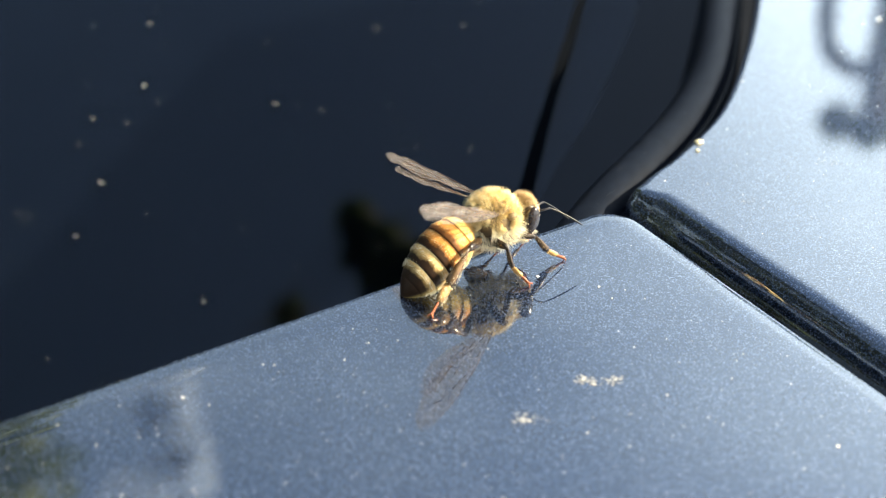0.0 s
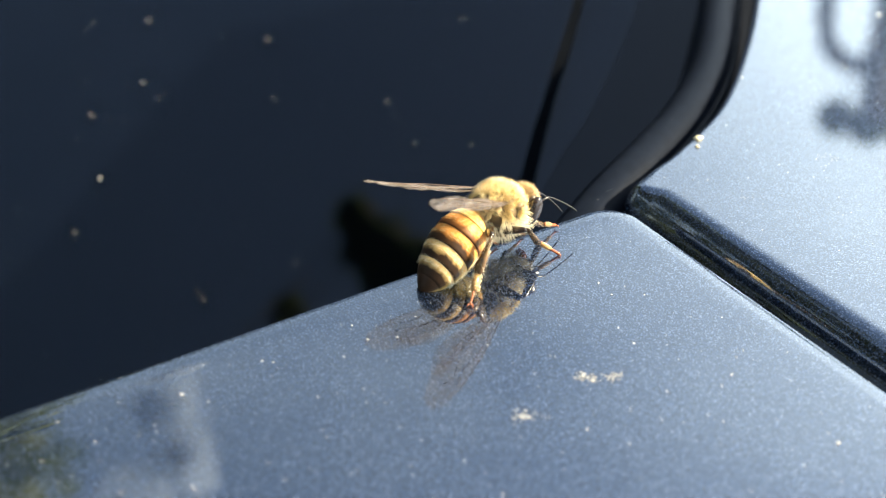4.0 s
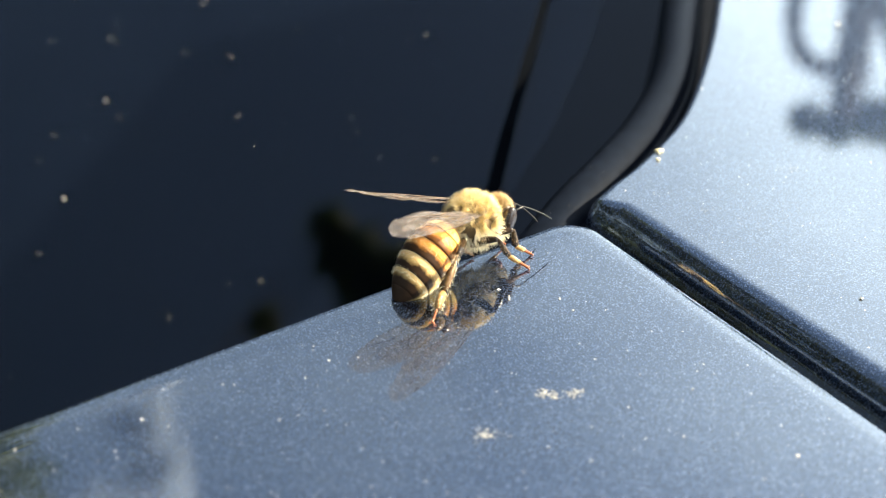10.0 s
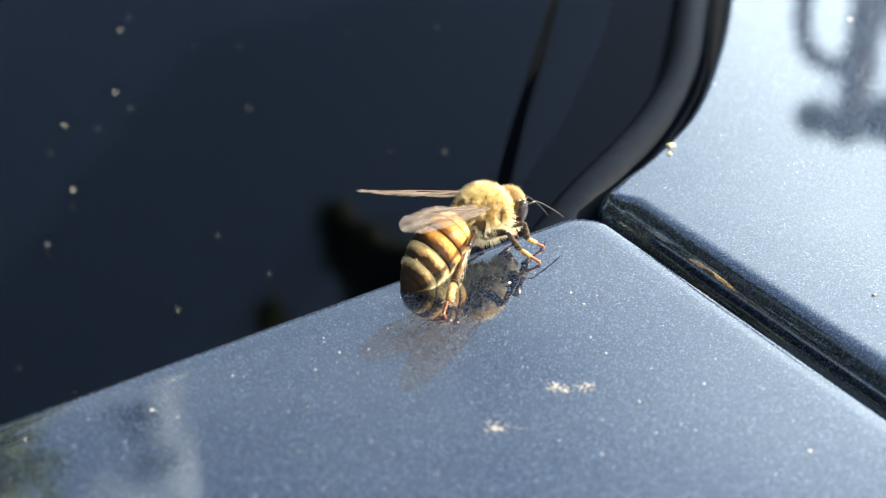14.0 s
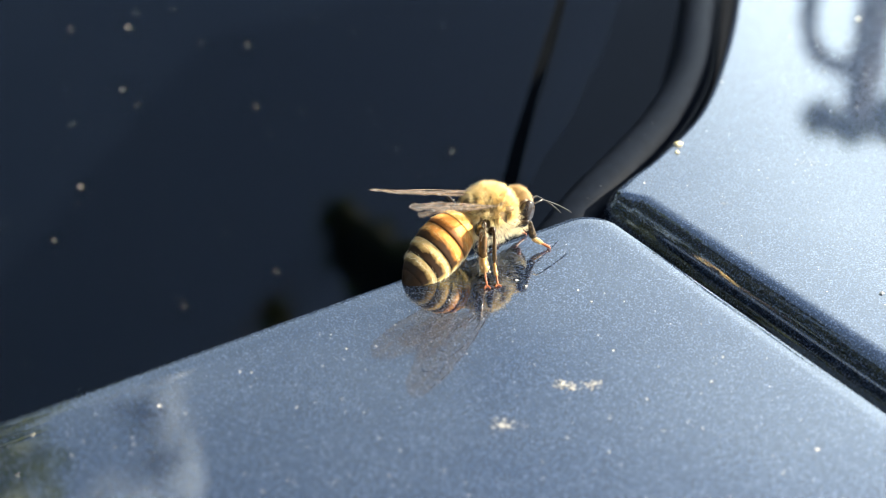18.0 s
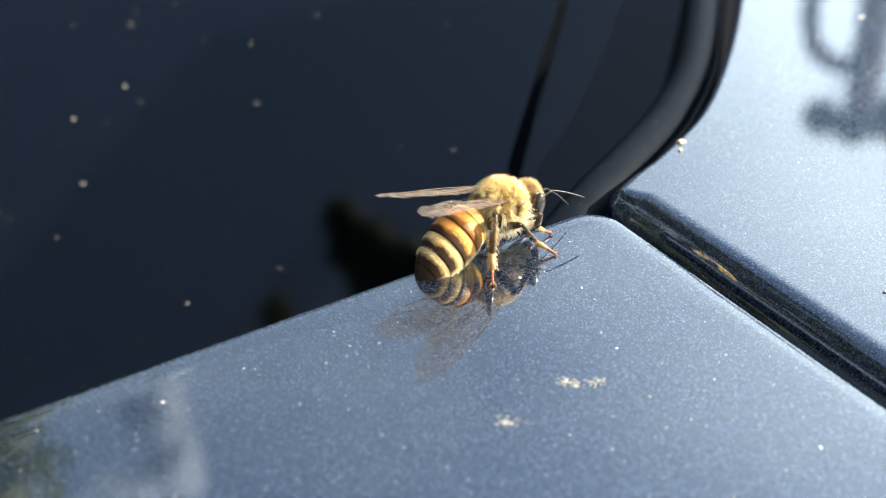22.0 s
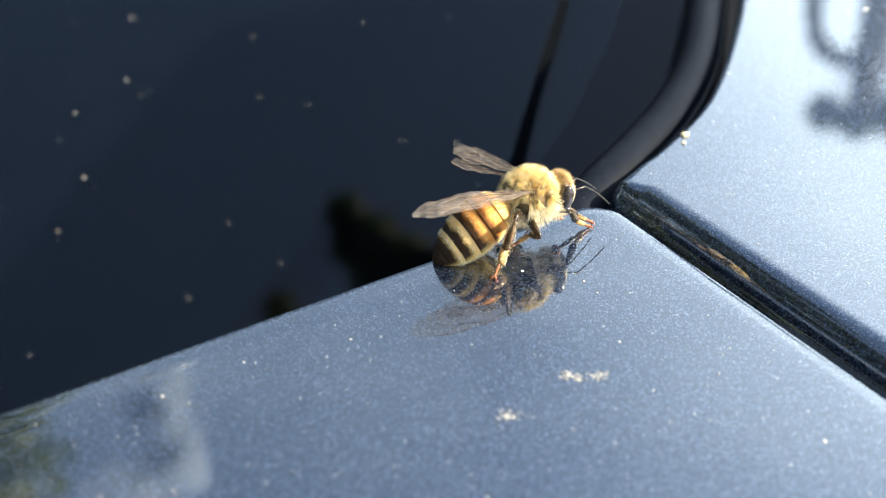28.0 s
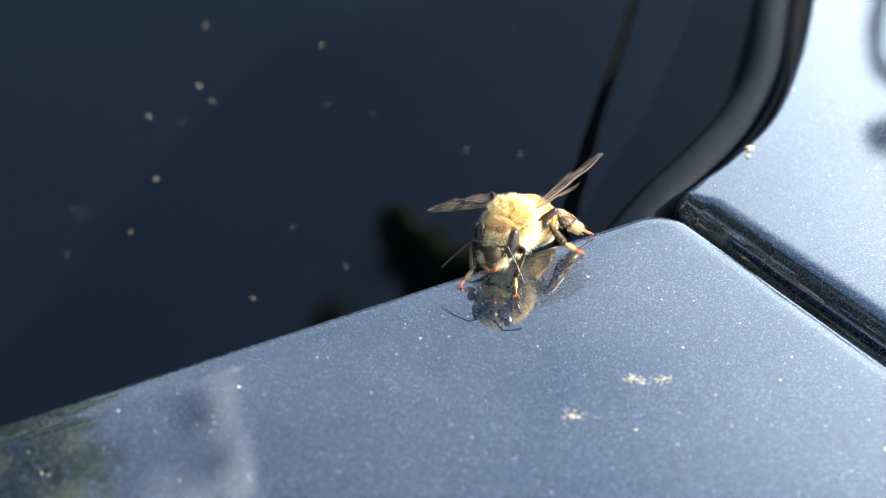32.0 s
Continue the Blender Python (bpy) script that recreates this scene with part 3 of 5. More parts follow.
LEG_ORANGE = mottled("leg_orange", ((0.3, (0.22, 0.06, 0.024)), (0.7, (0.4, 0.12, 0.042))), 2200.0, 0.28)
ANTENNA = mottled("antenna_brown", ((0.3, (0.008, 0.006, 0.005)), (0.7, (0.022, 0.015, 0.01))), 3000.0, 0.3)


def wing_film():
    """Thin brownish film: half clear, with a sheen and crinkles."""
    m, nodes, links, b = material("wing_film", (0.4, 0.36, 0.35), 0.16, 0.0, IOR=1.5, Specular_IOR_Level=0.9)
    n = noise_node(nodes, links, 900.0, 3.0)
    bump(nodes, links, n.outputs["Fac"], b, 1.0, 0.00022)
    clear, mix, thin = nodes.new("ShaderNodeBsdfTransparent"), nodes.new("ShaderNodeMixShader"), nodes.new("ShaderNodeMixShader")
    glow = nodes.new("ShaderNodeBsdfTranslucent")
    clear.inputs[0].default_value = (0.93, 0.91, 0.88, 1)
    glow.inputs[0].default_value = (0.8, 0.74, 0.72, 1)
    thin.inputs[0].default_value = 0.3
    mix.inputs[0].default_value = 0.14
    links.new(b.outputs[0], thin.inputs[1])
    links.new(glow.outputs[0], thin.inputs[2])
    links.new(clear.outputs[0], mix.inputs[1])
    links.new(thin.outputs[0], mix.inputs[2])
    links.new(mix.outputs[0], nodes["Material Output"].inputs["Surface"])
    return m


WING = wing_film()
VEIN = mottled("wing_vein", ((0.3, (0.05, 0.03, 0.02)), (0.7, (0.12, 0.075, 0.05))), 2000.0, 0.4)


def ring_material(name, front, back, x_split, soft, belly=(0.66, 0.47, 0.17)):
    """One ring of the abdomen: front colour, dark rear band from x_split (mm) on, tan below."""
    m, nodes, links, b = material(name, front, 0.46, Specular_IOR_Level=0.16)
    coord = nodes.new("ShaderNodeTexCoord").outputs["Object"]
    sep = nodes.new("ShaderNodeSeparateXYZ")
    links.new(coord, sep.inputs[0])
    n = noise_node(nodes, links, 1400.0, 3.0, 0.6, coord)
    wob = nodes.new("ShaderNodeMath")
    wob.operation = "MULTIPLY_ADD"
    links.new(n.outputs["Fac"], wob.inputs[0])
    wob.inputs[1].default_value = 0.0007
    links.new(sep.outputs["X"], wob.inputs[2])
    mr = nodes.new("ShaderNodeMapRange")
    mr.inputs["From Min"].default_value, mr.inputs["From Max"].default_value = (x_split + 0.35 + soft) * MM, (x_split + 0.35 - soft) * MM
    links.new(wob.outputs[0], mr.inputs["Value"])
    c = ramp(nodes, links, mr.outputs[0], ((0.0, front), (1.0, back)))
    low = nodes.new("ShaderNodeMapRange")
    low.inputs["From Min"].default_value, low.inputs["From Max"].default_value = -0.0006, -0.0012
    links.new(sep.outputs["Z"], low.inputs["Value"])
    mix = nodes.new("ShaderNodeMix")
    mix.data_type = "RGBA"
    links.new(low.outputs[0], mix.inputs[0])
    links.new(c.outputs["Color"], mix.inputs[6])
    mix.inputs[7].default_value = (*belly, 1)
    links.new(mix.outputs[2], b.inputs["Base Color"])
    n2 = noise_node(nodes, links, 6000.0, 2.0, 0.5, coord)
    bump(nodes, links, n2.outputs["Fac"], b, 0.5, 0.00003)
    return m


# ---- the bee: its space has x ahead, z up, the middle of the thorax at the origin ----
bee = new("bee")
tagged(bee, "fuzzy golden honeybee with orange and black bands on the bonnet", "bee")

bm = bmesh.new()
ball(bm, (0, 0, 0), (1.7, 1.5, 1.45), 28, 18)
ball(bm, (-1.3, 0, 0.6), (0.7, 0.95, 0.6), 16, 10)
for side in (-1, 1):
    ball(bm, (0.75, side * 1.3, 0.55), (0.42, 0.3, 0.32), 10, 8)
    ball(bm, (0.2, side * 0.8, -1.35), (1.2, 0.6, 0.5), 12, 8)
thorax = part("thorax", bm, SKIN, bee, "thorax under dense golden fuzz")


def sphere_spots(count, c, r, seed, length, keep=lambda n: True):
    g = random.Random(seed)
    out = []
    while len(out) < count:
        n = Vector((g.gauss(0, 1), g.gauss(0, 1), g.gauss(0, 1))).normalized()
        if keep(n):
            p = Vector(c) + Vector((n.x * r[0], n.y * r[1], n.z * r[2]))
            out.append((p, Vector((n.x / r[0], n.y / r[1], n.z / r[2])).normalized(), length * g.uniform(0.65, 1.2)))
    return out


top_spots = sphere_spots(5200, (0, 0, 0), (1.7, 1.5, 1.45), 11, 0.68, lambda n: n.z > -0.1 and (n.z > 0.45 or n.x > 0.35 or n.x < -0.75 or noise.noise(n * 2.3) > -0.05))
part("fuzz", hairs("fuzz", top_spots, 0.016, (-0.18, 0, 0.05), 0.2, 12, 0.8), FUZZ, thorax, "golden fuzz", "stuff")
low_spots = sphere_spots(2600, (0.1, 0, -0.1), (1.65, 1.47, 1.6), 13, 0.95, lambda n: n.z < 0.1 and (n.z < -0.5 or n.x > 0.3 or noise.noise(n * 2.3) > -0.05))
part("belly_fuzz", hairs("belly_fuzz", low_spots, 0.015, (0, 0, -0.25), 0.2, 14, 0.8), PALE_FUZZ, thorax, "pale yellow fuzz", "stuff")

# head: a downward-pointing wedge with big eyes
HEAD_AT = Vector((2.3, 0, -0.45))
bm = bmesh.new()
for v in ball(bm, (0, 0, 0), (0.75, 1.38, 1.4), 24, 16):
    z = v.co.z / (1.4 * MM)
    v.co.y *= 0.80 + 0.22 * min(1, max(-1, z + 0.2))
    v.co.x += 0.00016 * (1 - z * z)
    if z < -0.3:
        v.co.y *= 1 + 0.55 * (z + 0.3)
ball(bm, (0.72, 0, -0.62), (0.42, 0.62, 0.72), 14, 10)
ball(bm, (0.5, 0, -1.42), (0.32, 0.42, 0.36), 12, 8)
head = part("head", bm, FACE, bee, "dark head with pale facial fuzz")
for side in (-1, 1):
    bm = bmesh.new()
    ball(bm, (0.08, side * 1.02, 0.12), (0.62, 0.47, 1.14), 18, 14, Matrix.Rotation(radians(side * -9), 4, "X"))
    part("eye", bm, EYE, head, "glossy dark compound eye")
    bm = bmesh.new()
    tube(bm, [(0.45, side * 0.38, -1.5), (0.6, side * 0.3, -1.75), (0.62, side * 0.08, -1.98)], [0.2, 0.17, 0.07], 8)
    part("mandible", bm, LEG_ORANGE, head, "reddish mandible")
face_spots = sphere_spots(2400, (0, 0, 0), (0.82, 1.05, 1.36), 17, 0.34, lambda n: abs(n.y) < 0.6 and n.x > 0.1 and n.z < 0.55 and not (n.x > 0.55 and n.z < -0.15))
part("face_fuzz", hairs("face_fuzz", face_spots, 0.012, (0.1, 0, 0.15), 0.4, 18), PALE_FUZZ, head, "short cream fuzz", "stuff")
tuft = sphere_spots(2000, (-0.1, 0, 0.0), (0.78, 1.05, 1.38), 19, 0.5, lambda n: n.z > 0.2 and abs(n.y) < 0.66)
part("crown_fuzz", hairs("crown_fuzz", tuft, 0.013, (0.0, 0, 0.3), 0.4, 20), BROWN_FUZZ, head, "brown fuzz", "stuff")
cheek = sphere_spots(900, (-0.1, 0, -0.35), (0.8, 1.1, 1.2), 21, 0.55, lambda n: n.z < -0.1 and n.x < 0.75 and abs(n.y) < 0.8)
part("chin_fuzz", hairs("chin_fuzz", cheek, 0.012, (0, 0, -0.2), 0.4, 22), PALE_FUZZ, head, "pale fuzz", "stuff")

antenna = {}
for side, key in ((1, "L"), (-1, "R")):
    bm = bmesh.new()
    tube(bm, [(0, 0, 0), (0.35, 0, 0.02), (1.15, 0, 0)], [0.075, 0.07, 0.08], 8)
    scape = part("antenna", bm, ANTENNA, bee, "thin dark jointed antenna")
    bm = bmesh.new()
    n = 11
    pts, radii = [(0, 0, 0)], [0.07]
    for k in range(n):
        a, b = k / n, (k + 0.8) / n
        for s, r in ((a, 0.05), (b, 0.066), (b + 0.15 / n, 0.05)):
            pts.append((2.7 * s + 0.02, 0, -0.35 * s * s))
            radii.append(r * (1 if s < 0.95 else 0.7))
    tube(bm, pts, radii, 8)
    flag = part("flagellum", bm, ANTENNA, scape)
    flag.location = (1.15 * MM, 0, 0)
    flag.rotation_euler = (0, radians(48), radians(-side * 12))
    antenna[key] = scape

# abdomen: six overlapping rings, hung at the waist
WAIST = Vector((-1.9, 0, -0.25))
A_LEN = 6.4
STEPS = [0.0, 0.78, 1.95, 3.2, 4.35, 5.38, 6.4]


def abdomen_r(s):
    """Radius of the abdomen at a length s behind the waist."""
    u = s / A_LEN
    return 1.78 * (max(0.0, 1 - abs((u - 0.38) / 0.63) ** 2.0)) ** 0.72 if u > 0.38 else 1.78 * (1 - ((0.38 - u) / 0.43) ** 2.6) ** 0.75


TAN, ORANGE, GREY, BLACK = (0.66, 0.4, 0.12), (0.64, 0.27, 0.065), (0.74, 0.48, 0.19), (0.024, 0.012, 0.006)
RINGS = [(TAN, (0.42, 0.2, 0.05), 9.0), (ORANGE, (0.11, 0.042, 0.012), 0.74), (ORANGE, (0.03, 0.014, 0.006), 0.62), (GREY, BLACK, 0.57), (GREY, BLACK, 0.5), ((0.06, 0.03, 0.016), BLACK, 0.2)]
abdomen = None
ring_fuzz = []
for k, (front, back, split) in enumerate(RINGS):
    s0, s1 = STEPS[k], STEPS[k + 1]
    bm = bmesh.new()
    loops = []
    last = k == 5
    for j in range(9):
        u = j / 8
        s = s0 - 0.1 + (s1 - s0 + (0.28 if not last else 0.1)) * u
        r = abdomen_r(min(max(s, 0.02), A_LEN - 0.02)) * (0.955 + 0.055 * u) + 0.02
        drop = -0.018 * s * s
        if last and j == 8:
            r = 0.12
        loops.append([bm.verts.new((-s * MM, r * 0.98 * MM * math.cos(a), (drop + r * 0.96 * math.sin(a) - (0.1 * r if math.sin(a) < 0 else 0)) * MM))
                      for a in (2 * math.pi * q / 36 for q in range(36))])
    for a, b in zip(loops, loops[1:]):
        for q in range(36):
            bm.faces.new((a[q], b[q], b[(q + 1) % 36], a[(q + 1) % 36]))
    bm.faces.new(loops[-1])
    if k == 0:
        bm.faces.new(loops[0][::-1])
    x_split = -(s0 + (s1 - s0) * split)
    mat = ring_material("abdomen_ring", front, back, x_split, 0.23)
    if k == 0:
        abdomen = part("abdomen", bm, mat, bee, "abdomen with orange, grey and black bands")
    else:
        part("abdomen_ring", bm, mat, abdomen)
    g = random.Random(40 + k)
    for _ in range((700 if k < 3 else 1300) if k else 600):
        a = g.uniform(0, 2 * math.pi)
        s = g.uniform(s0, s0 + (s1 - s0) * (min(split, 1.0) if k < 3 else split * 0.9))
        r = abdomen_r(min(max(s, 0.05), A_LEN - 0.05))
        r = r * (0.96 + 0.055 * (s - s0) / (s1 - s0)) + 0.02
        p = Vector((-s, r * 0.98 * math.cos(a), -0.018 * s * s + r * 0.96 * math.sin(a)))
        nrm = Vector((-0.6, math.cos(a), math.sin(a))).normalized()
        ring_fuzz.append((k, p, nrm, g.uniform(0.14, 0.28) * (2.0 if math.sin(a) < -0.5 else 1.0)))
part("ring_fuzz", hairs("ring_fuzz", [(p, n, d) for k, p, n, d in ring_fuzz if k in (1, 2)], 0.008, (-0.6, 0, 0), 0.2, 51), FUZZ, abdomen, "short golden hairs", "stuff")
part("pale_ring_fuzz", hairs("pale_ring_fuzz", [(p, n, d) for k, p, n, d in ring_fuzz if k in (3, 4) or (k == 5 and p.z < -1.0)], 0.005, (-0.6, 0, 0), 0.2, 52), PALE_FUZZ, abdomen, "short pale hairs", "stuff")
part("waist_fuzz", hairs("waist_fuzz", [(p, n, d * 1.7) for k, p, n, d in ring_fuzz if k == 0], 0.012, (-0.3, 0, 0), 0.4, 53), FUZZ, abdomen, "golden fuzz", "stuff")

# a bright fringe of longer hairs along the lower sides
fringe = []
g = random.Random(47)
for _ in range(2600):
    s = g.uniform(0.6, 5.9)
    a = math.pi * 1.5 + g.uniform(-1.15, 1.15)
    r = abdomen_r(min(s, A_LEN - 0.05))
    p = Vector((-s, r * 0.98 * math.cos(a), -0.018 * s * s + r * 1.03 * math.sin(a)))
    fringe.append((p, Vector((-0.5, math.cos(a), math.sin(a))).normalized(), g.uniform(0.2, 0.42)))
part("fringe", hairs("fringe", fringe, 0.009, (-0.5, 0, 0), 0.25, 48), PALE_FUZZ, abdomen, "pale fringe of belly hairs", "stuff")

# wings: root at the origin, x along the wing, y towards the leading edge
FORE = [(0, 0.22), (1, 0.42), (2.4, 0.62), (4.2, 0.78), (6.2, 0.78), (7.6, 0.6), (8.5, 0.3), (9.0, -0.15), (8.9, -0.6), (8.4, -1.15), (7.4, -1.6), (6.0, -1.85), (4.6, -1.8), (3.4, -1.45), (2.2, -0.95), (1.0, -0.45), (0, -0.15)]
HIND = [(0.1, -0.05), (1.4, -0.35), (3.0, -0.9), (4.6, -1.25), (5.8, -1.55), (6.3, -1.95), (6.1, -2.4), (5.2, -2.75), (4.0, -2.8), (2.9, -2.45), (2.0, -1.85), (1.0, -1.0), (0.2, -0.4)]

FORE_VEINS = [[(0, 0.2), (2.4, 0.58), (4.2, 0.72), (6.2, 0.7), (7.8, 0.45)], [(0, 0.05), (2.2, 0.2), (3.8, 0.3), (4.6, 0.65)], [(3.8, 0.3), (5.2, 0.05), (6.6, 0.25), (7.6, 0.5)],
              [(0, -0.05), (2, -0.35), (3.6, -0.6), (4.8, -0.65), (5.6, -0.35), (6.4, -0.2), (7.9, -0.45)], [(2.0, -0.35), (2.6, -0.8), (3.8, -1.15), (5.2, -1.3)], [(3.6, -0.6), (3.8, -1.15)],
              [(4.8, -0.65), (5.2, -1.3), (6.2, -1.6)], [(5.2, 0.05), (5.6, -0.35)], [(6.4, -0.2), (6.9, -0.9), (5.2, -1.3)]]
HIND_VEINS = [[(0.1, -0.1), (1.6, -0.5), (3.2, -1.05), (5.0, -1.45)], [(1.2, -0.45), (2.6, -1.3), (4.4, -1.9), (5.4, -2.1)], [(2.6, -1.3), (3.2, -1.05)], [(0.6, -0.4), (1.8, -1.4), (3.4, -2.3)]]


def film_mesh(name, rim):
    """A thin film inside a rim, pleated along its length, with two skins."""
    far = max(range(len(rim)), key=lambda i: rim[i][0])
    top = smooth_path([(*p, 0) for p in rim[:far + 1]], 5)
    low = smooth_path([(*p, 0) for p in rim[:far - 1:-1]], 5)
    tx, ty = [p.x for p in top], [p.y for p in top]
    bx, by = [p.x for p in low], [p.y for p in low]

    def z(x, y):
        pleat = math.sin(y * 7.0 + 0.5 * math.sin(x * 0.8)) * min(1, x / 2.5)
        return 0.06 * pleat + 0.05 * math.sin(x * 2.1 + y * 1.3) * min(1, x / 3) + 0.03 * math.sin(x * 6.3 - y * 4.0) * min(1, x / 4) - 0.005 * x * x

    verts, faces = [], []
    nx, ny = 44, 16
    x0, x1 = max(tx[0], bx[0]), min(tx[-1], bx[-1])
    for face, lift in ((0, 0.006), (1, -0.006)):
        base = len(verts)
        for i in range(nx + 1):
            x = x0 + (x1 - x0) * (1 - (1 - i / nx) ** 1.7)
            hi, lo = float(np.interp(x, tx, ty)), float(np.interp(x, bx, by))
            for j in range(ny + 1):
                y = lo + (hi - lo) * j / ny
                verts.append((x * MM, y * MM, (z(x, y) + lift) * MM))
        for i in range(nx):
            for j in range(ny):
                q = (base + i * (ny + 1) + j, base + (i + 1) * (ny + 1) + j, base + (i + 1) * (ny + 1) + j + 1, base + i * (ny + 1) + j + 1)
                faces.append(q if face == 0 else q[::-1])
    return mesh_of(name, verts, faces), z


wing = {}
for key in "LR":
    me, z = film_mesh("forewing", FORE)
    fw = part("forewing", me, WING, bee, "brownish see-through wing with dark veins")
    for line in FORE_VEINS:
        bm = bmesh.new()
        pts = smooth_path([(x, y, z(x, y)) for x, y in line], 4)
        tube(bm, pts, [0.03 - 0.014 * i / len(pts) for i in range(len(pts))], 5)
        part("vein", bm, VEIN, fw)
    me, z = film_mesh("hindwing", HIND)
    hw = part("hindwing", me, WING, bee, "smaller see-through hind wing")
    for line in HIND_VEINS:
        bm = bmesh.new()
        pts = smooth_path([(x, y, z(x, y)) for x, y in line], 4)
        tube(bm, pts, [0.022 - 0.009 * i / len(pts) for i in range(len(pts))], 5)
        part("vein", bm, VEIN, hw)
    wing[key] = (fw, hw)

# legs: each piece starts at the origin and runs along x
LEG_AT = {"F": (0.9, 0.65, -1.15), "M": (-0.5, 0.85, -1.25), "H": (-1.3, 0.85, -1.0)}
LEG_LEN = {"F": (1.9, 1.9, 1.5), "M": (2.1, 2.3, 1.75), "H": (2.6, 2.7, 2.5)}


def leg_hair(length, r0, r1, count, seed, size):
    g = random.Random(seed)
    out = []
    for _ in range(count):
        s, a = g.random(), g.uniform(0, 6.283)
        r = r0 + (r1 - r0) * s
        n = Vector((0.5, math.cos(a), math.sin(a))).normalized()
        out.append((Vector((s * length, r * 0.8 * math.cos(a), r * math.sin(a))), n, size * g.uniform(0.6, 1.2)))
    return out


legs = {}
for which in "FMH":
    femur_len, tibia_len, tarsus_len = LEG_LEN[which]
    wide = {"F": 1.15, "M": 1.25, "H": 1.4}[which]
    for side in "RL":
        bm = bmesh.new()
        tube(bm, [(0, 0, 0), (femur_len * 0.2, 0, -0.02), (femur_len * 0.55, 0, 0), (femur_len * 0.92, 0, 0), (femur_len, 0, 0)], [0.2 * wide, 0.3 * wide, 0.27 * wide, 0.19 * wide, 0.14], 10, 0.75)
        femur = part("leg_femur", bm, LEG_DARK, bee, "glossy dark brown upper leg")
        part("leg_hairs", hairs("leg_hairs", leg_hair(femur_len * 0.7, 0.25, 0.2, 70, 61, 0.28), 0.010, (0, 0, -0.3), 0.3, 62), PALE_FUZZ, femur, kind="stuff")
        bm = bmesh.new()
        broad = 0.66 if which == "H" else 0.28
        tube(bm, [(0, 0, 0), (tibia_len * 0.12, 0, 0), (tibia_len * 0.5, 0, 0), (tibia_len * 0.9, 0, 0), (tibia_len, 0, 0)], [0.13, 0.17, 0.17 + (broad - 0.17) * 0.7, broad, broad * 0.6], 10, 0.55)
        tibia = part("leg_tibia", bm, LEG_TAN if which != "H" else LEG_BROWN, bee, "hairy tan lower leg")
        part("leg_hairs", hairs("leg_hairs", leg_hair(tibia_len, 0.14, broad, 200 if which == "H" else 90, 63, 0.24 if which == "H" else 0.12), 0.008, (0.4, 0, 0), 0.3, 64), PALE_FUZZ if which == "H" else BROWN_FUZZ, tibia, kind="stuff")
        bm = bmesh.new()
        b = 0.44 if which == "H" else 0.19
        pts, radii = [(0, 0, 0), (0.06, 0, 0), (tarsus_len * 0.25, 0, 0), (tarsus_len * 0.5, 0, 0), (tarsus_len * 0.53, 0, 0)], [0.1, b * 0.8, b, b * 0.8, 0.07]
        for k in range(4):
            s = tarsus_len * (0.55 + 0.1 * k)
            pts += [(s, 0, 0), (s + tarsus_len * 0.075, 0, 0)]
            radii += [0.08, 0.125]
        pts.append((tarsus_len * 0.97, 0, 0.02))
        radii.append(0.1)
        tube(bm, pts, radii, 10, 0.6)
        for q in (-1, 1):
            tube(bm, [(tarsus_len * 0.93, q * 0.05, 0), (tarsus_len, q * 0.17, 0.06), (tarsus_len + 0.08, q * 0.22, -0.08)], [0.06, 0.05, 0.015], 6)
        tarsus = part("leg_foot", bm, LEG_ORANGE, bee, "orange foot with tiny claws")
        bm = bmesh.new()
        tube(bm, [(0.03, 0, 0), (0.08, 0, 0), (tarsus_len * 0.25, 0, 0), (tarsus_len * 0.5, 0, 0), (tarsus_len * 0.55, 0, 0)], [0.12, b * 0.86, b * 1.06, b * 0.86, 0.1], 10, 0.64)
        part("leg_brush", bm, LEG_GOLD, tarsus, "golden first joint of the foot")
        part("leg_hairs", hairs("leg_hairs", leg_hair(tarsus_len * 0.55, b, b, 160 if which == "H" else 70, 65, 0.17 if which == "H" else 0.1), 0.010, (0.5, 0, 0), 0.3, 66), PALE_FUZZ if which == "H" else FUZZ, tarsus, kind="stuff")
        legs[side + which] = (femur, tibia, tarsus)

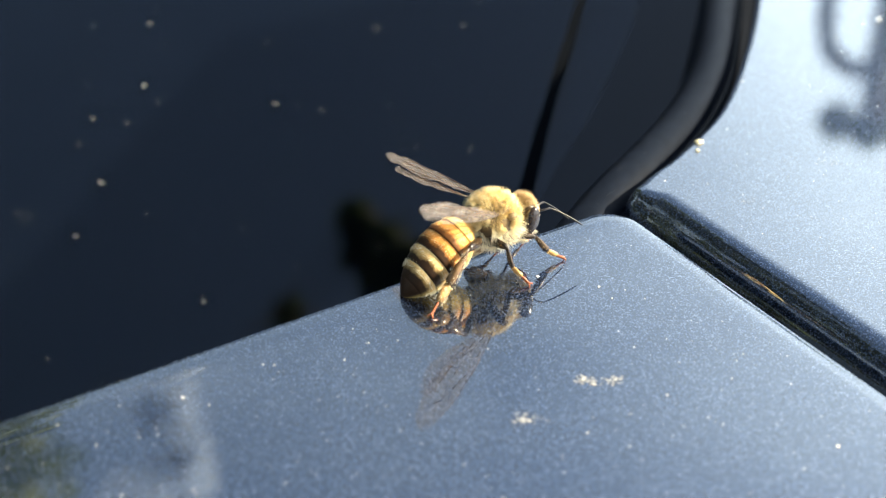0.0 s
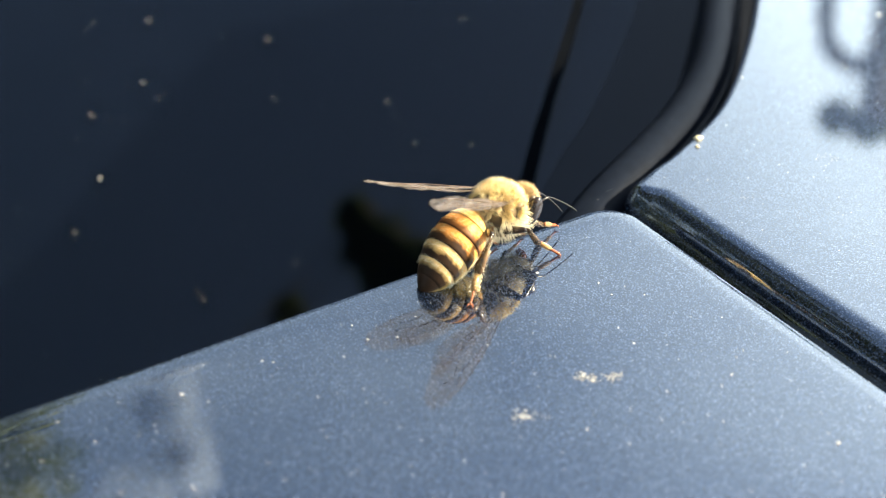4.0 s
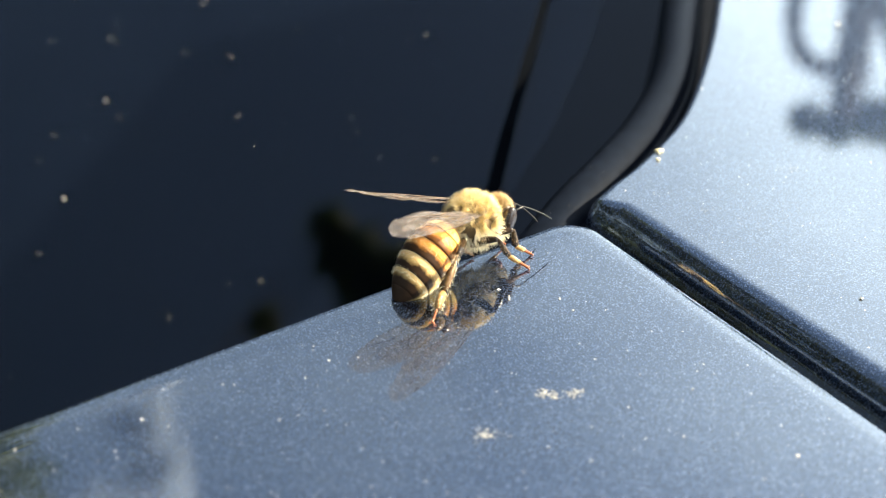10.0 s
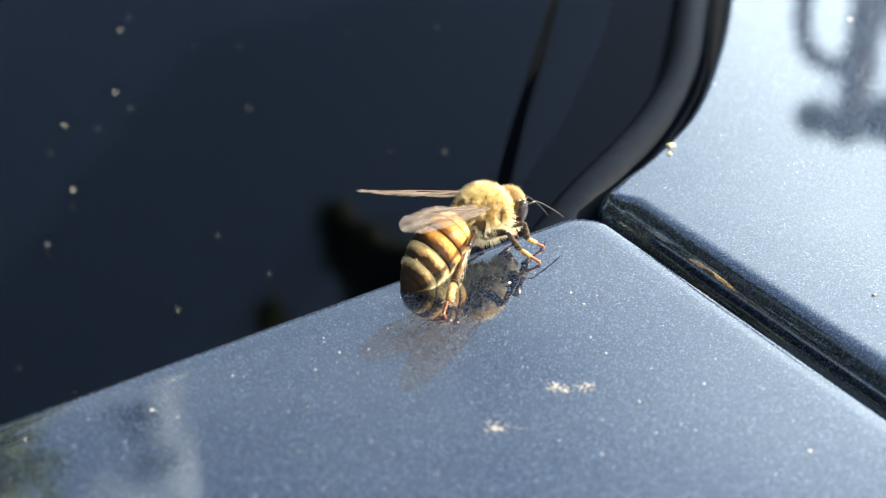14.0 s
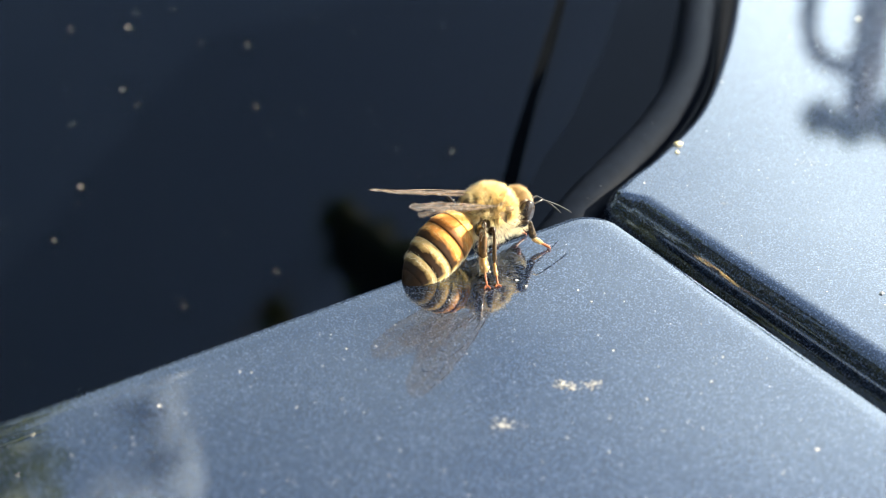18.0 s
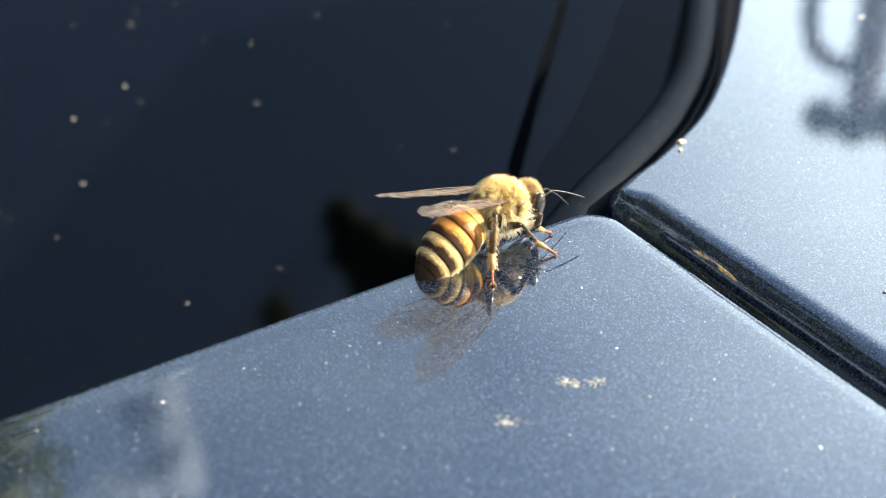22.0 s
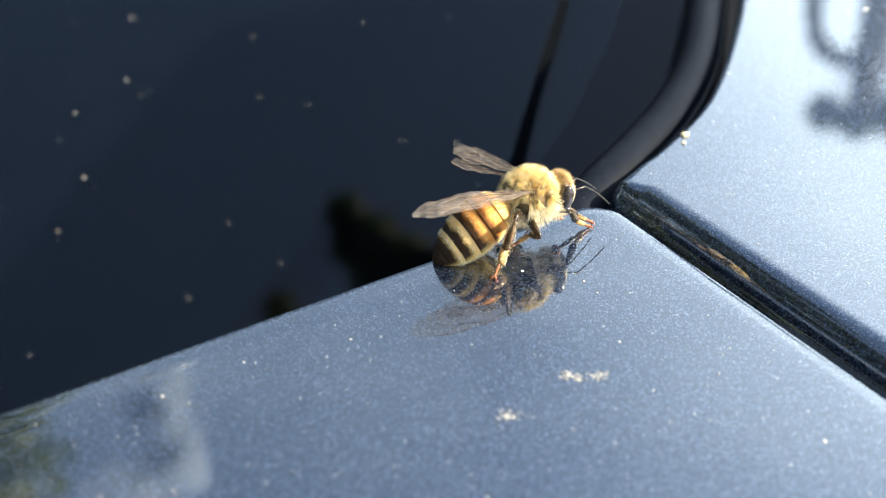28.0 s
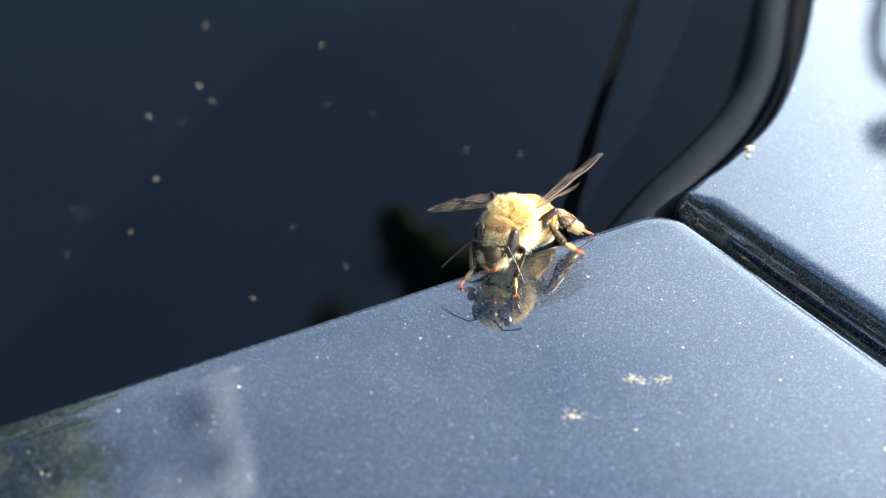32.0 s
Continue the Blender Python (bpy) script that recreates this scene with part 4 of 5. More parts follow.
# ---- the dry leaf that nudges the bee ----
def leaf_material():
    m, nodes, links, b = material("dry_leaf", (0.5, 0.34, 0.15), 0.6)
    coord = nodes.new("ShaderNodeTexCoord").outputs["Object"]
    n = noise_node(nodes, links, 640.0, 8.0, 0.8, coord)
    c = ramp(nodes, links, n.outputs["Fac"], ((0.34, (0.07, 0.035, 0.014)), (0.43, (0.24, 0.14, 0.06)), (0.5, (0.46, 0.31, 0.15)), (0.66, (0.36, 0.23, 0.1)), (0.8, (0.5, 0.35, 0.18))))
    sep = nodes.new("ShaderNodeSeparateXYZ")
    links.new(coord, sep.inputs[0])
    mr = nodes.new("ShaderNodeMapRange")
    mr.inputs["From Min"].default_value, mr.inputs["From Max"].default_value = -0.0066, -0.0054
    links.new(sep.outputs["X"], mr.inputs["Value"])
    mix = nodes.new("ShaderNodeMix")
    mix.data_type = "RGBA"
    links.new(mr.outputs[0], mix.inputs[0])
    links.new(c.outputs["Color"], mix.inputs[6])
    mix.inputs[7].default_value = (0.72, 0.68, 0.64, 1)
    # shade on the roll's lower side, painted in as dark brown with a patchy border
    across = nodes.new("ShaderNodeVectorMath")
    across.operation = "DOT_PRODUCT"
    across.inputs[1].default_value = (0.46, 0.47, 0.75)
    links.new(coord, across.inputs[0])
    patchy = noise_node(nodes, links, 700.0, 6.0, 0.75, coord)
    edge = nodes.new("ShaderNodeMath")
    edge.operation = "MULTIPLY_ADD"
    links.new(patchy.outputs["Fac"], edge.inputs[0])
    edge.inputs[1].default_value = 0.0034
    links.new(across.outputs["Value"], edge.inputs[2])
    margin = nodes.new("ShaderNodeMapRange")
    margin.inputs["From Min"].default_value, margin.inputs["From Max"].default_value = -0.0018, -0.0038
    margin.inputs["To Max"].default_value = 0.95
    links.new(edge.outputs[0], margin.inputs["Value"])
    shaded_side = nodes.new("ShaderNodeMix")
    shaded_side.data_type = "RGBA"
    links.new(margin.outputs[0], shaded_side.inputs[0])
    links.new(c.outputs["Color"], shaded_side.inputs[6])
    shaded_side.inputs[7].default_value = (0.085, 0.045, 0.02, 1)
    links.new(shaded_side.outputs[2], mix.inputs[6])
    dots = nodes.new("ShaderNodeTexVoronoi")
    dots.inputs["Scale"].default_value = 2600.0
    links.new(coord, dots.inputs["Vector"])
    spot = ramp(nodes, links, dots.outputs["Distance"], ((0.16, (0.22, 0.15, 0.1)), (0.34, (1, 1, 1))))
    mul = nodes.new("ShaderNodeMix")
    mul.data_type, mul.blend_type = "RGBA", "MULTIPLY"
    mul.inputs[0].default_value = 0.7
    links.new(mix.outputs[2], mul.inputs[6])
    links.new(spot.outputs["Color"], mul.inputs[7])
    links.new(mul.outputs[2], b.inputs["Base Color"])
    n2 = noise_node(nodes, links, 1800.0, 3.0, 0.6, coord)
    bump(nodes, links, n2.outputs["Fac"], b, 0.9, 0.00017)
    thin, mixs = nodes.new("ShaderNodeBsdfTranslucent"), nodes.new("ShaderNodeMixShader")
    links.new(mul.outputs[2], thin.inputs[0])
    mixs.inputs[0].default_value = 0.1
    links.new(b.outputs[0], mixs.inputs[1])
    links.new(thin.outputs[0], mixs.inputs[2])
    links.new(mixs.outputs[0], nodes["Material Output"].inputs["Surface"])
    return m


# stations from the tip to the stalk: place, visible width, curl (radians), twist (degrees)
LEAF_SHAPE = [(0.0, 0.0, 0.0, 0.25, 0.5, -150), (-1.4, -1.1, -1.0, 1.00, 0.7, -165), (-2.9, -2.0, -1.4, 1.70, 1.2, -160), (-4.6, -2.4, -1.0, 2.30, 2.2, -125), (-6.4, -2.7, 0.0, 2.70, 4.2, -60), (-8.7, -2.8, 1.2, 3.90, 5.6, -15), (-11.1, -3.4, 3.2, 4.80, 6.0, 0), (-13.8, -6.7, 7.3, 5.70, 6.1, 0), (-15.9, -10.8, 11.4, 5.70, 6.1, 0), (-18.3, -16.5, 16.5, 4.40, 5.6, 0), (-19.7, -22.2, 20.4, 1.60, 4.0, 0), (-21.1, -28.0, 24.5, 0.60, 2.0, 0)]
FACING = Vector((0.009, -0.845, 0.535))


def leaf_spine(u):
    """Place, width, curl and twist at the station number u."""
    keys = range(len(LEAF_SHAPE))
    return [float(np.interp(u, keys, [row[k] for row in LEAF_SHAPE])) for k in range(6)]


def leaf_mesh():
    spine = smooth_path([row[:3] for row in LEAF_SHAPE], 14)
    rows = []
    n = 41
    for i, p in enumerate(spine):
        width, curl, twist = leaf_spine(i / 14)[3:]
        way = (spine[min(i + 1, len(spine) - 1)] - spine[max(i - 1, 0)]).normalized()
        out = (FACING - way * FACING.dot(way)).normalized()
        side = way.cross(out)
        rad = width / 2 / (math.sin(curl / 2) if curl < math.pi else 1.0)
        tw = radians(twist)
        row = []
        for j in range(n):
            q = j / (n - 1)
            a = (q - 0.5) * curl
            r = rad * (1 - (0.16 * q if curl > 4 else 0))
            r += 0.24 * noise.noise(Vector((i * 0.16, j * 0.3, 3))) * min(1.0, width / 4) + 0.05 * noise.noise(Vector((i * 0.5, j * 0.9, 8)))
            ly, lz = r * math.sin(a), r * (1.4 if curl > 4 else 1.0) * (math.cos(a) - max(0.0, (math.cos(curl / 2) + 1) / 2))
            ragged = 0.3 * noise.noise(Vector((i * 0.4, j, 1))) if j in (0, n - 1) else 0
            row.append(p + way * ragged + side * (ly * math.cos(tw) - lz * math.sin(tw)) + out * (ly * math.sin(tw) + lz * math.cos(tw)))
        rows.append(row)
    verts = [v * MM for row in rows for v in row]
    faces = [(i * n + j, i * n + j + 1, (i + 1) * n + j + 1, (i + 1) * n + j) for i in range(len(rows) - 1) for j in range(n - 1)]
    return mesh_of("dry_leaf", verts, faces)


def blade_material():
    """The thin open blade: orange brown, with light coming through."""
    m, nodes, links, b = material("leaf_blade", (0.4, 0.22, 0.06), 0.5)
    n = noise_node(nodes, links, 500.0, 7.0, 0.75)
    c = ramp(nodes, links, n.outputs["Fac"], ((0.36, (0.1, 0.045, 0.012)), (0.48, (0.38, 0.2, 0.045)), (0.62, (0.58, 0.36, 0.09))))
    links.new(c.outputs["Color"], b.inputs["Base Color"])
    thin, both = nodes.new("ShaderNodeBsdfTranslucent"), nodes.new("ShaderNodeMixShader")
    links.new(c.outputs["Color"], thin.inputs[0])
    both.inputs[0].default_value = 0.5
    links.new(b.outputs[0], both.inputs[1])
    links.new(thin.outputs[0], both.inputs[2])
    links.new(both.outputs[0], nodes["Material Output"].inputs["Surface"])
    return m


leaf = new("dry_leaf", leaf_mesh())
leaf.data.materials.append(leaf_material())
thick = leaf.modifiers.new("thickness", "SOLIDIFY")
thick.thickness = 0.00016
# the open blade that stands up from the roll
FOLD = smooth_path([(-14.4, -8.7, 12.8), (-16.6, -11.6, 14.9), (-18.7, -14.8, 16.9), (-21.1, -19.7, 19.4), (-22.7, -25.0, 22.3)], 7)
BLADE_UP = Vector((-0.042, 0.534, 0.844))
rows = []
for i, p in enumerate(FOLD[:28]):
    for j in range(13):
        h = 11.0 * j / 12
        wave = 0.5 * noise.noise(Vector((i * 0.3, j * 0.3, 5)))
        rows.append((p + BLADE_UP * h + Vector((0.25 * math.sin(h * 0.45) + (0.25 * noise.noise(Vector((j * 0.9, 2, 2))) if i == 0 else 0), 0.04 * h * h, 0)) + FACING * wave) * MM)
blade = part("leaf_blade", mesh_of("leaf_blade", rows, [(i * 13 + j, i * 13 + j + 1, (i + 1) * 13 + j + 1, (i + 1) * 13 + j) for i in range(27) for j in range(12)]), blade_material(), leaf, "open golden brown leaf blade")
blade.modifiers.new("thickness", "SOLIDIFY").thickness = 0.00016
for u, side_way, r in ((3.4, 0.5, 0.16), (6.9, 2.6, 0.14), (7.3, 2.8, 0.1), (8.2, 2.9, 0.16), (8.6, 2.7, 0.1)):
    x, y, z = leaf_spine(u)[:3]
    bm = bmesh.new()
    for v in ball(bm, (x + 0.46 * side_way, y + 0.47 * side_way, z + 0.75 * side_way), (r, r * 0.7, r * 0.6), 8, 6):
        v.co += Vector((rng.uniform(-1, 1), rng.uniform(-1, 1), rng.uniform(-1, 1))) * r * 0.2 * MM
    part("speck", bm, BROWN_FUZZ, leaf, "dark crumb clinging to the leaf edge")
tagged(leaf, "curled dry brown leaf with a pale twisted tip", "leaf")

# ---- dust, flake glints, grit and dried spots on the car ----
def chip(verts, faces, c, size, g, flat=0.7):
    """An irregular eight-sided grain."""
    i = len(verts)
    for d in ((1, 0, 0), (-1, 0, 0), (0, 1, 0), (0, -1, 0), (0, 0, 1), (0, 0, -1)):
        verts.append((Vector(c) + Vector(d) * size * g.uniform(0.6, 1.2) * (flat if d[2] else 1)) * MM)
    for a, b, e in ((0, 2, 4), (2, 1, 4), (1, 3, 4), (3, 0, 4), (2, 0, 5), (1, 2, 5), (3, 1, 5), (0, 3, 5)):
        faces.append((i + a, i + b, i + e))


def on_hood(x, y, margin=1.5):
    return (y - (-2.1 + 0.745 * x)) * 0.8 < -margin and (y - (0.3 - 1.46 * (x - 12.7))) * 0.565 < -margin


def on_fender(x, y):
    return (y - (0.3 - 1.46 * (x - 12.7))) * 0.565 > 6.0 and x > float(np.interp(y, (10, 14.6, 23, 35, 50, 75, 130), (12.5, 17.5, 22, 26, 29.5, 35, 44)))


g = random.Random(21)
verts, faces = [], []
# dust, with many pale grains standing in for glints of the metal flakes
for _ in range(5200):
    x, y = g.uniform(-34, 42), g.uniform(-34, 70)
    if on_hood(x, y) or on_fender(x, y):
        s = 0.015 + 0.06 * g.random() ** 5
        chip(verts, faces, (x, y, s * 0.4), s, g)
for x, y, s in ((7.8, -5.8, 0.11), (-17.3, -19.5, 0.12), (3.7, -4.9, 0.15), (-5.2, -12.9, 0.08), (8.6, -7.1, 0.09), (15.3, -15.2, 0.09), (20.4, -21.1, 0.13), (-7.0, -13.3, 0.09), (11.2, -17.1, 0.09), (9.6, -12.4, 0.08), (22.7, 28.4, 0.12), (38.8, 44.6, 0.3), (28.3, -4.8, 0.17)):
    chip(verts, faces, (x, y, s * 0.5), s, g)
dust = new("dust", mesh_of("dust", verts, faces, False))
dust.data.materials.append(DUST_GLINT)
tagged(dust, "fine pale dust grains and painted flake glints on the blue paint", "dust", kind="stuff")

verts, faces = [], []
for x, y, s in ((-40.5, 65.6, 0.2), (-39.3, 56.5, 0.19), (-41.4, 43.4, 0.17), (-23.9, 54.9, 0.13), (-44.2, 51.7, 0.14), (-37.3, 54.4, 0.12), (-42.7, 36.7, 0.14), (-45.0, 48.1, 0.09), (-31.3, 63.7, 0.1), (-1.3, 49.8, 0.12), (-30.2, 71.6, 0.15), (18.6, 54.4, 0.12), (26.5, 70.8, 0.11)):
    chip(verts, faces, (x, y, glass_z(y) + s * 0.5), s, g)
for _ in range(260):
    x, y = g.uniform(-62, 6), g.uniform(8, 100)
    s = 0.03 + 0.09 * g.random() ** 5
    chip(verts, faces, (x, y, glass_z(y) + s * 0.5), s, g)
for _ in range(130):
    p = seal_path[-1 - g.randrange(int(len(seal_path) * 0.14), int(len(seal_path) * 0.5))] + Vector((0.9 + 0.4 * (j := g.uniform(-1, 1)), -0.4 + 0.8 * j, 0))
    turn = radians(g.uniform(55, 150))
    s = 0.012 + 0.022 * g.random() ** 3
    chip(verts, faces, (p.x + 2.1 * math.cos(turn) * 0.8, p.y - 2.1 * math.cos(turn) * 0.5, p.z + 2.1 * math.sin(turn)), s, g)
glass_dust = new("dust", mesh_of("dust", verts, faces, False))
glass_dust.data.materials.append(DUST_GLINT)
tagged(glass_dust, "loose bright dust specks on the windscreen", "dust", kind="stuff")


def lump(name, x, y, sizes, material, label, category, seed):
    """A small heap of flattened grains that lies on the paint."""
    q = random.Random(seed)
    bm = bmesh.new()
    for dx, dy, s, flat in sizes:
        vs = ball(bm, (dx, dy, s * flat * 0.55), (s, s * q.uniform(0.6, 0.9), s * flat), 9, 6)
        for v in vs:
            v.co += Vector((q.uniform(-1, 1), q.uniform(-1, 1), q.uniform(-0.4, 0.4))) * s * 0.16 * MM
    ob = new(name, from_bm(name, bm, False))
    ob.location = (x * MM, y * MM, 0.00002)
    ob.data.materials.append(material)
    return tagged(ob, label, category)


q = random.Random(4)
lump("crumb", 17.2, 16.0, [(0, 0, 0.3, 0.6), (0.25, 0.1, 0.22, 0.6)], CRUMB, "tiny pale yellow crumb lying on the blue paint", "crumb", 1)
lump("crumb", 17.0, 14.6, [(0, 0, 0.18, 0.6)], CRUMB, "tiny pale crumb lying on the blue paint", "crumb", 2)


def spatter(cx, cy, groups, seed):
    q = random.Random(seed)
    out = []
    for gx, gy, spread, count, size in groups:
        for _ in range(count):
            out.append((gx + q.gauss(0, spread), gy + q.gauss(0, spread * 0.7), size * q.uniform(0.4, 1.1), q.uniform(0.12, 0.3)))
    return out


lump("dried_spot", 6.4, -16.1, spatter(0, 0, [(-0.1, 0.15, 0.3, 26, 0.11), (0.5, -0.15, 0.35, 22, 0.06), (1.6, 0.1, 0.3, 22, 0.09), (2.0, 0.45, 0.16, 10, 0.08)], 3), RESIDUE, "dried whitish crumbly spot on the bonnet", "spot", 3)
lump("dried_spot", 27.4, 13.6, spatter(0, 0, [(0, 0, 0.5, 26, 0.05), (0.3, 0.9, 0.3, 12, 0.04)], 11), RESIDUE, "faint dried spot on the blue wing panel", "spot", 11)
lump("dried_spot", 19.6, 6.6, spatter(0, 0, [(0, 0, 0.25, 12, 0.05)], 12), RESIDUE, "tiny dried spot on the blue wing panel", "spot", 12)
lump("dried_spot", 2.5, -20.0, spatter(0, 0, [(0, 0, 0.32, 30, 0.1), (1.0, 0.0, 0.3, 14, 0.05)], 5), RESIDUE, "small dried whitish spot on the bonnet", "spot", 5)

BEE = [(0, 0.49, -3.45, 3.72, 28.6, -0.1, 26.7),
       (1, 0.29, -2.13, 3.58, 35.9, -3.7, 30.9),
       (2, 0.54, -1.77, 3.58, 38.7, -4.3, 31.7),
       (3, 0.59, -2.31, 3.54, 39.2, -6.2, 33.3),
       (6, 1.69, -1.79, 3.41, 38.7, -3.7, 30.7),
       (9, 1.85, -1.25, 3.43, 38.0, -4.4, 31.7),
       (13, 1.75, -1.18, 3.42, 35.1, -3.7, 30.1),
       (14.5, 1.84, -1.00, 3.37, 35.9, -3.6, 30.1),
       (16.5, 1.71, -0.44, 3.24, 31.3, 0.0, 24.3),
       (17, 1.58, -1.06, 3.18, 31.4, -4.4, 29.9),
       (19, 1.96, -0.64, 3.08, 33.1, -0.6, 24.8),
       (21, 2.15, -0.54, 3.08, 33.5, -3.2, 28.0),
       (23, 2.45, -0.26, 3.12, 31.5, 1.7, 22.2),
       (24, 2.61, -0.64, 3.13, 28.1, 0.9, 23.5),
       (24.6, 2.75, -0.62, 3.13, 28.2, -0.3, 25.0),
       (24.8, 3.52, -0.53, 3.24, 27.8, 0.0, 26.3),
       (25, 4.71, -0.79, 3.16, 22.0, 4.7, 21.2),
       (25.5, 4.75, -1.09, 3.32, 20.4, 3.8, 23.1),
       (27.5, 4.22, -0.84, 3.81, 11.0, 4.4, 28.4),
       (28, 4.09, -0.81, 3.68, 27.7, -1.7, 31.3),
       (28.3, 3.01, -1.81, 3.63, -8.0, 10.4, 37.0),
       (28.6, 3.03, -1.88, 3.64, -13.4, 12.4, 35.4),
       (29, 3.05, -2.57, 3.47, -21.4, 11.6, 34.1),
       (29.5, 2.18, -2.50, 3.44, -35.8, 8.8, 38.6),
       (30, 1.34, -3.20, 3.41, -50.1, 2.6, 42.7),
       (30.2, 0.84, -3.00, 3.34, -53.0, 8.3, 36.9),
       (30.5, -0.31, -1.86, 3.26, -74.3, 12.8, 33.9),
       (30.7, -0.82, -2.57, 3.08, -96.3, 8.3, 28.9),
       (31, -1.46, -3.05, 2.86, -109.2, 13.2, 14.9),
       (31.5, -1.75, -3.90, 2.93, -111.4, 10.4, 16.9),
       (32, -1.76, -3.34, 3.00, -111.2, 4.5, 25.3)]
FEET = {"RH": [(0, -3.26, -10.27), (1, -0.80, -9.07), (2, -0.80, -8.97), (3, -0.77, -9.16), (6, -0.71, -9.33), (9, -0.68, -9.22), (13, -0.67, -9.26), (14.5, -0.67, -9.08), (16.5, 1.26, -6.16), (17, 1.84, -6.02), (19, 1.68, -5.96), (21, 1.87, -6.05), (23, 1.79, -5.98), (24, 1.80, -5.99), (25, 1.81, -5.91), (28, 1.83, -6.06), (28.3, -1.25, -6.06), (28.6, -0.99, -6.14), (29, -1.34, -6.48), (29.5, -3.70, -5.46), (30, -3.36, -6.82), (30.2, -3.30, -5.74), (31, -0.99, -2.85), (32, -1.17, -2.98)],
        "RM": [(0, 3.23, -6.07), (1, 4.94, -2.49), (2, 5.01, -2.66), (3, 5.17, -2.68), (6, 5.21, -3.53), (9, 5.90, -2.16), (13, 5.85, -2.39), (14.5, 5.90, -2.27), (16.5, 2.55, -5.60), (17, 2.56, -5.63), (19, 5.85, -1.80), (21, 6.34, -1.95), (22.7, 6.24, -1.85), (23, 5.78, -0.11), (23.4, 6.64, -1.55), (24, 6.46, -2.85), (25, 7.19, -2.16), (27.5, 3.96, -4.90), (28, 2.85, -2.22), (28.3, 1.14, -5.89), (28.6, 2.21, -6.23), (29, 0.58, -4.83), (29.5, -1.52, -6.19), (30.2, -2.13, -5.85), (30.7, -4.85, -5.86), (31, -7.05, -1.57), (32, -3.45, -4.68)],
        "RF": [(0, 5.64, -2.57), (1, 4.88, -0.48), (2, 5.50, 1.08), (3, 5.30, 1.16), (6, 6.08, -0.45), (9, 6.17, -0.38), (13, 6.14, -0.31), (14.5, 6.23, -0.18), (17, 6.19, -0.53), (19, 6.12, 0.76), (21, 6.15, 0.88), (23, 7.16, 1.14), (24, 7.31, 0.01), (25, 9.00, -0.18), (27.5, 7.46, -1.21), (28, 8.69, 1.05), (28.3, 6.02, -4.64), (28.6, 5.93, -4.59), (29, 4.62, -6.35), (29.5, 3.88, -5.99), (30, 1.02, -8.66), (30.2, 0.79, -8.23), (30.5, -2.84, -6.48), (30.7, -2.69, -7.57), (31, -4.63, -5.96), (31.5, -4.55, -6.60), (32, -4.89, -7.17)],
        "LF": [(0, 2.85, 0.00), (6, 4.10, 0.93), (17, 4.46, 1.20), (24.6, 5.43, 1.92), (25, 7.28, 1.63), (28, 8.89, 1.61), (28.3, 8.47, 1.15), (28.6, 8.74, 1.23), (29, 8.76, 1.13), (29.5, 7.35, -1.36), (30, 6.68, -1.96), (30.2, 6.03, -0.53), (30.5, 3.82, -2.71), (31, 1.07, -2.65), (31.5, -1.46, -7.90), (32, -1.06, -8.03)],
        "LM": [(0, 0.98, -1.39), (6, 1.97, -0.65), (17, 2.51, -0.25), (24.6, 3.58, 0.55), (25, 4.81, 1.46), (28, 4.35, 1.12), (28.6, 4.83, 1.13), (29.5, 5.08, -0.35), (30.2, 6.70, -0.55), (30.5, 6.25, -0.17), (30.7, 5.35, -1.37), (31, 4.96, -1.76), (31.5, 4.78, -1.25), (32, 3.50, -2.06)],
        "LH": [(0, -1.90, -3.53), (6, -0.91, -2.80), (17, -0.38, -2.40), (24.6, 0.70, -1.60), (25, 1.98, -0.65), (28, 1.47, -1.02), (28.6, 2.69, -0.11), (29.5, 3.10, 0.19), (30, 2.88, 0.02), (30.5, 5.28, 1.60), (30.7, 4.71, 1.07), (31, 4.94, 1.37), (31.5, 4.48, 0.97), (32, 4.11, 0.71)]}
LEAF = [(22.9, -20.1, -1.2, 15.2), (23, -14.8, -3.4, 8.0), (23.1, -11.2, -3.0, 5.2), (23.3, -8.3, -2.6, 2.9), (23.5, -7.6, -2.2, 1.1), (23.7, -5.1, -0.5, 1.2), (24, -1.8, 0.8, 3.1), (24.3, -2.1, 0.7, 3.0), (24.5, 0.1, 1.4, 4.2), (24.6, 0.2, 1.4, 4.2), (24.8, 2.4, 5.5, 6.3), (25, 1.3, 6.8, 8.5), (25.1, -0.9, 7.4, 10.0), (25.2, -4.5, 8.0, 11.6), (25.3, -11.9, 8.2, 13.5)]
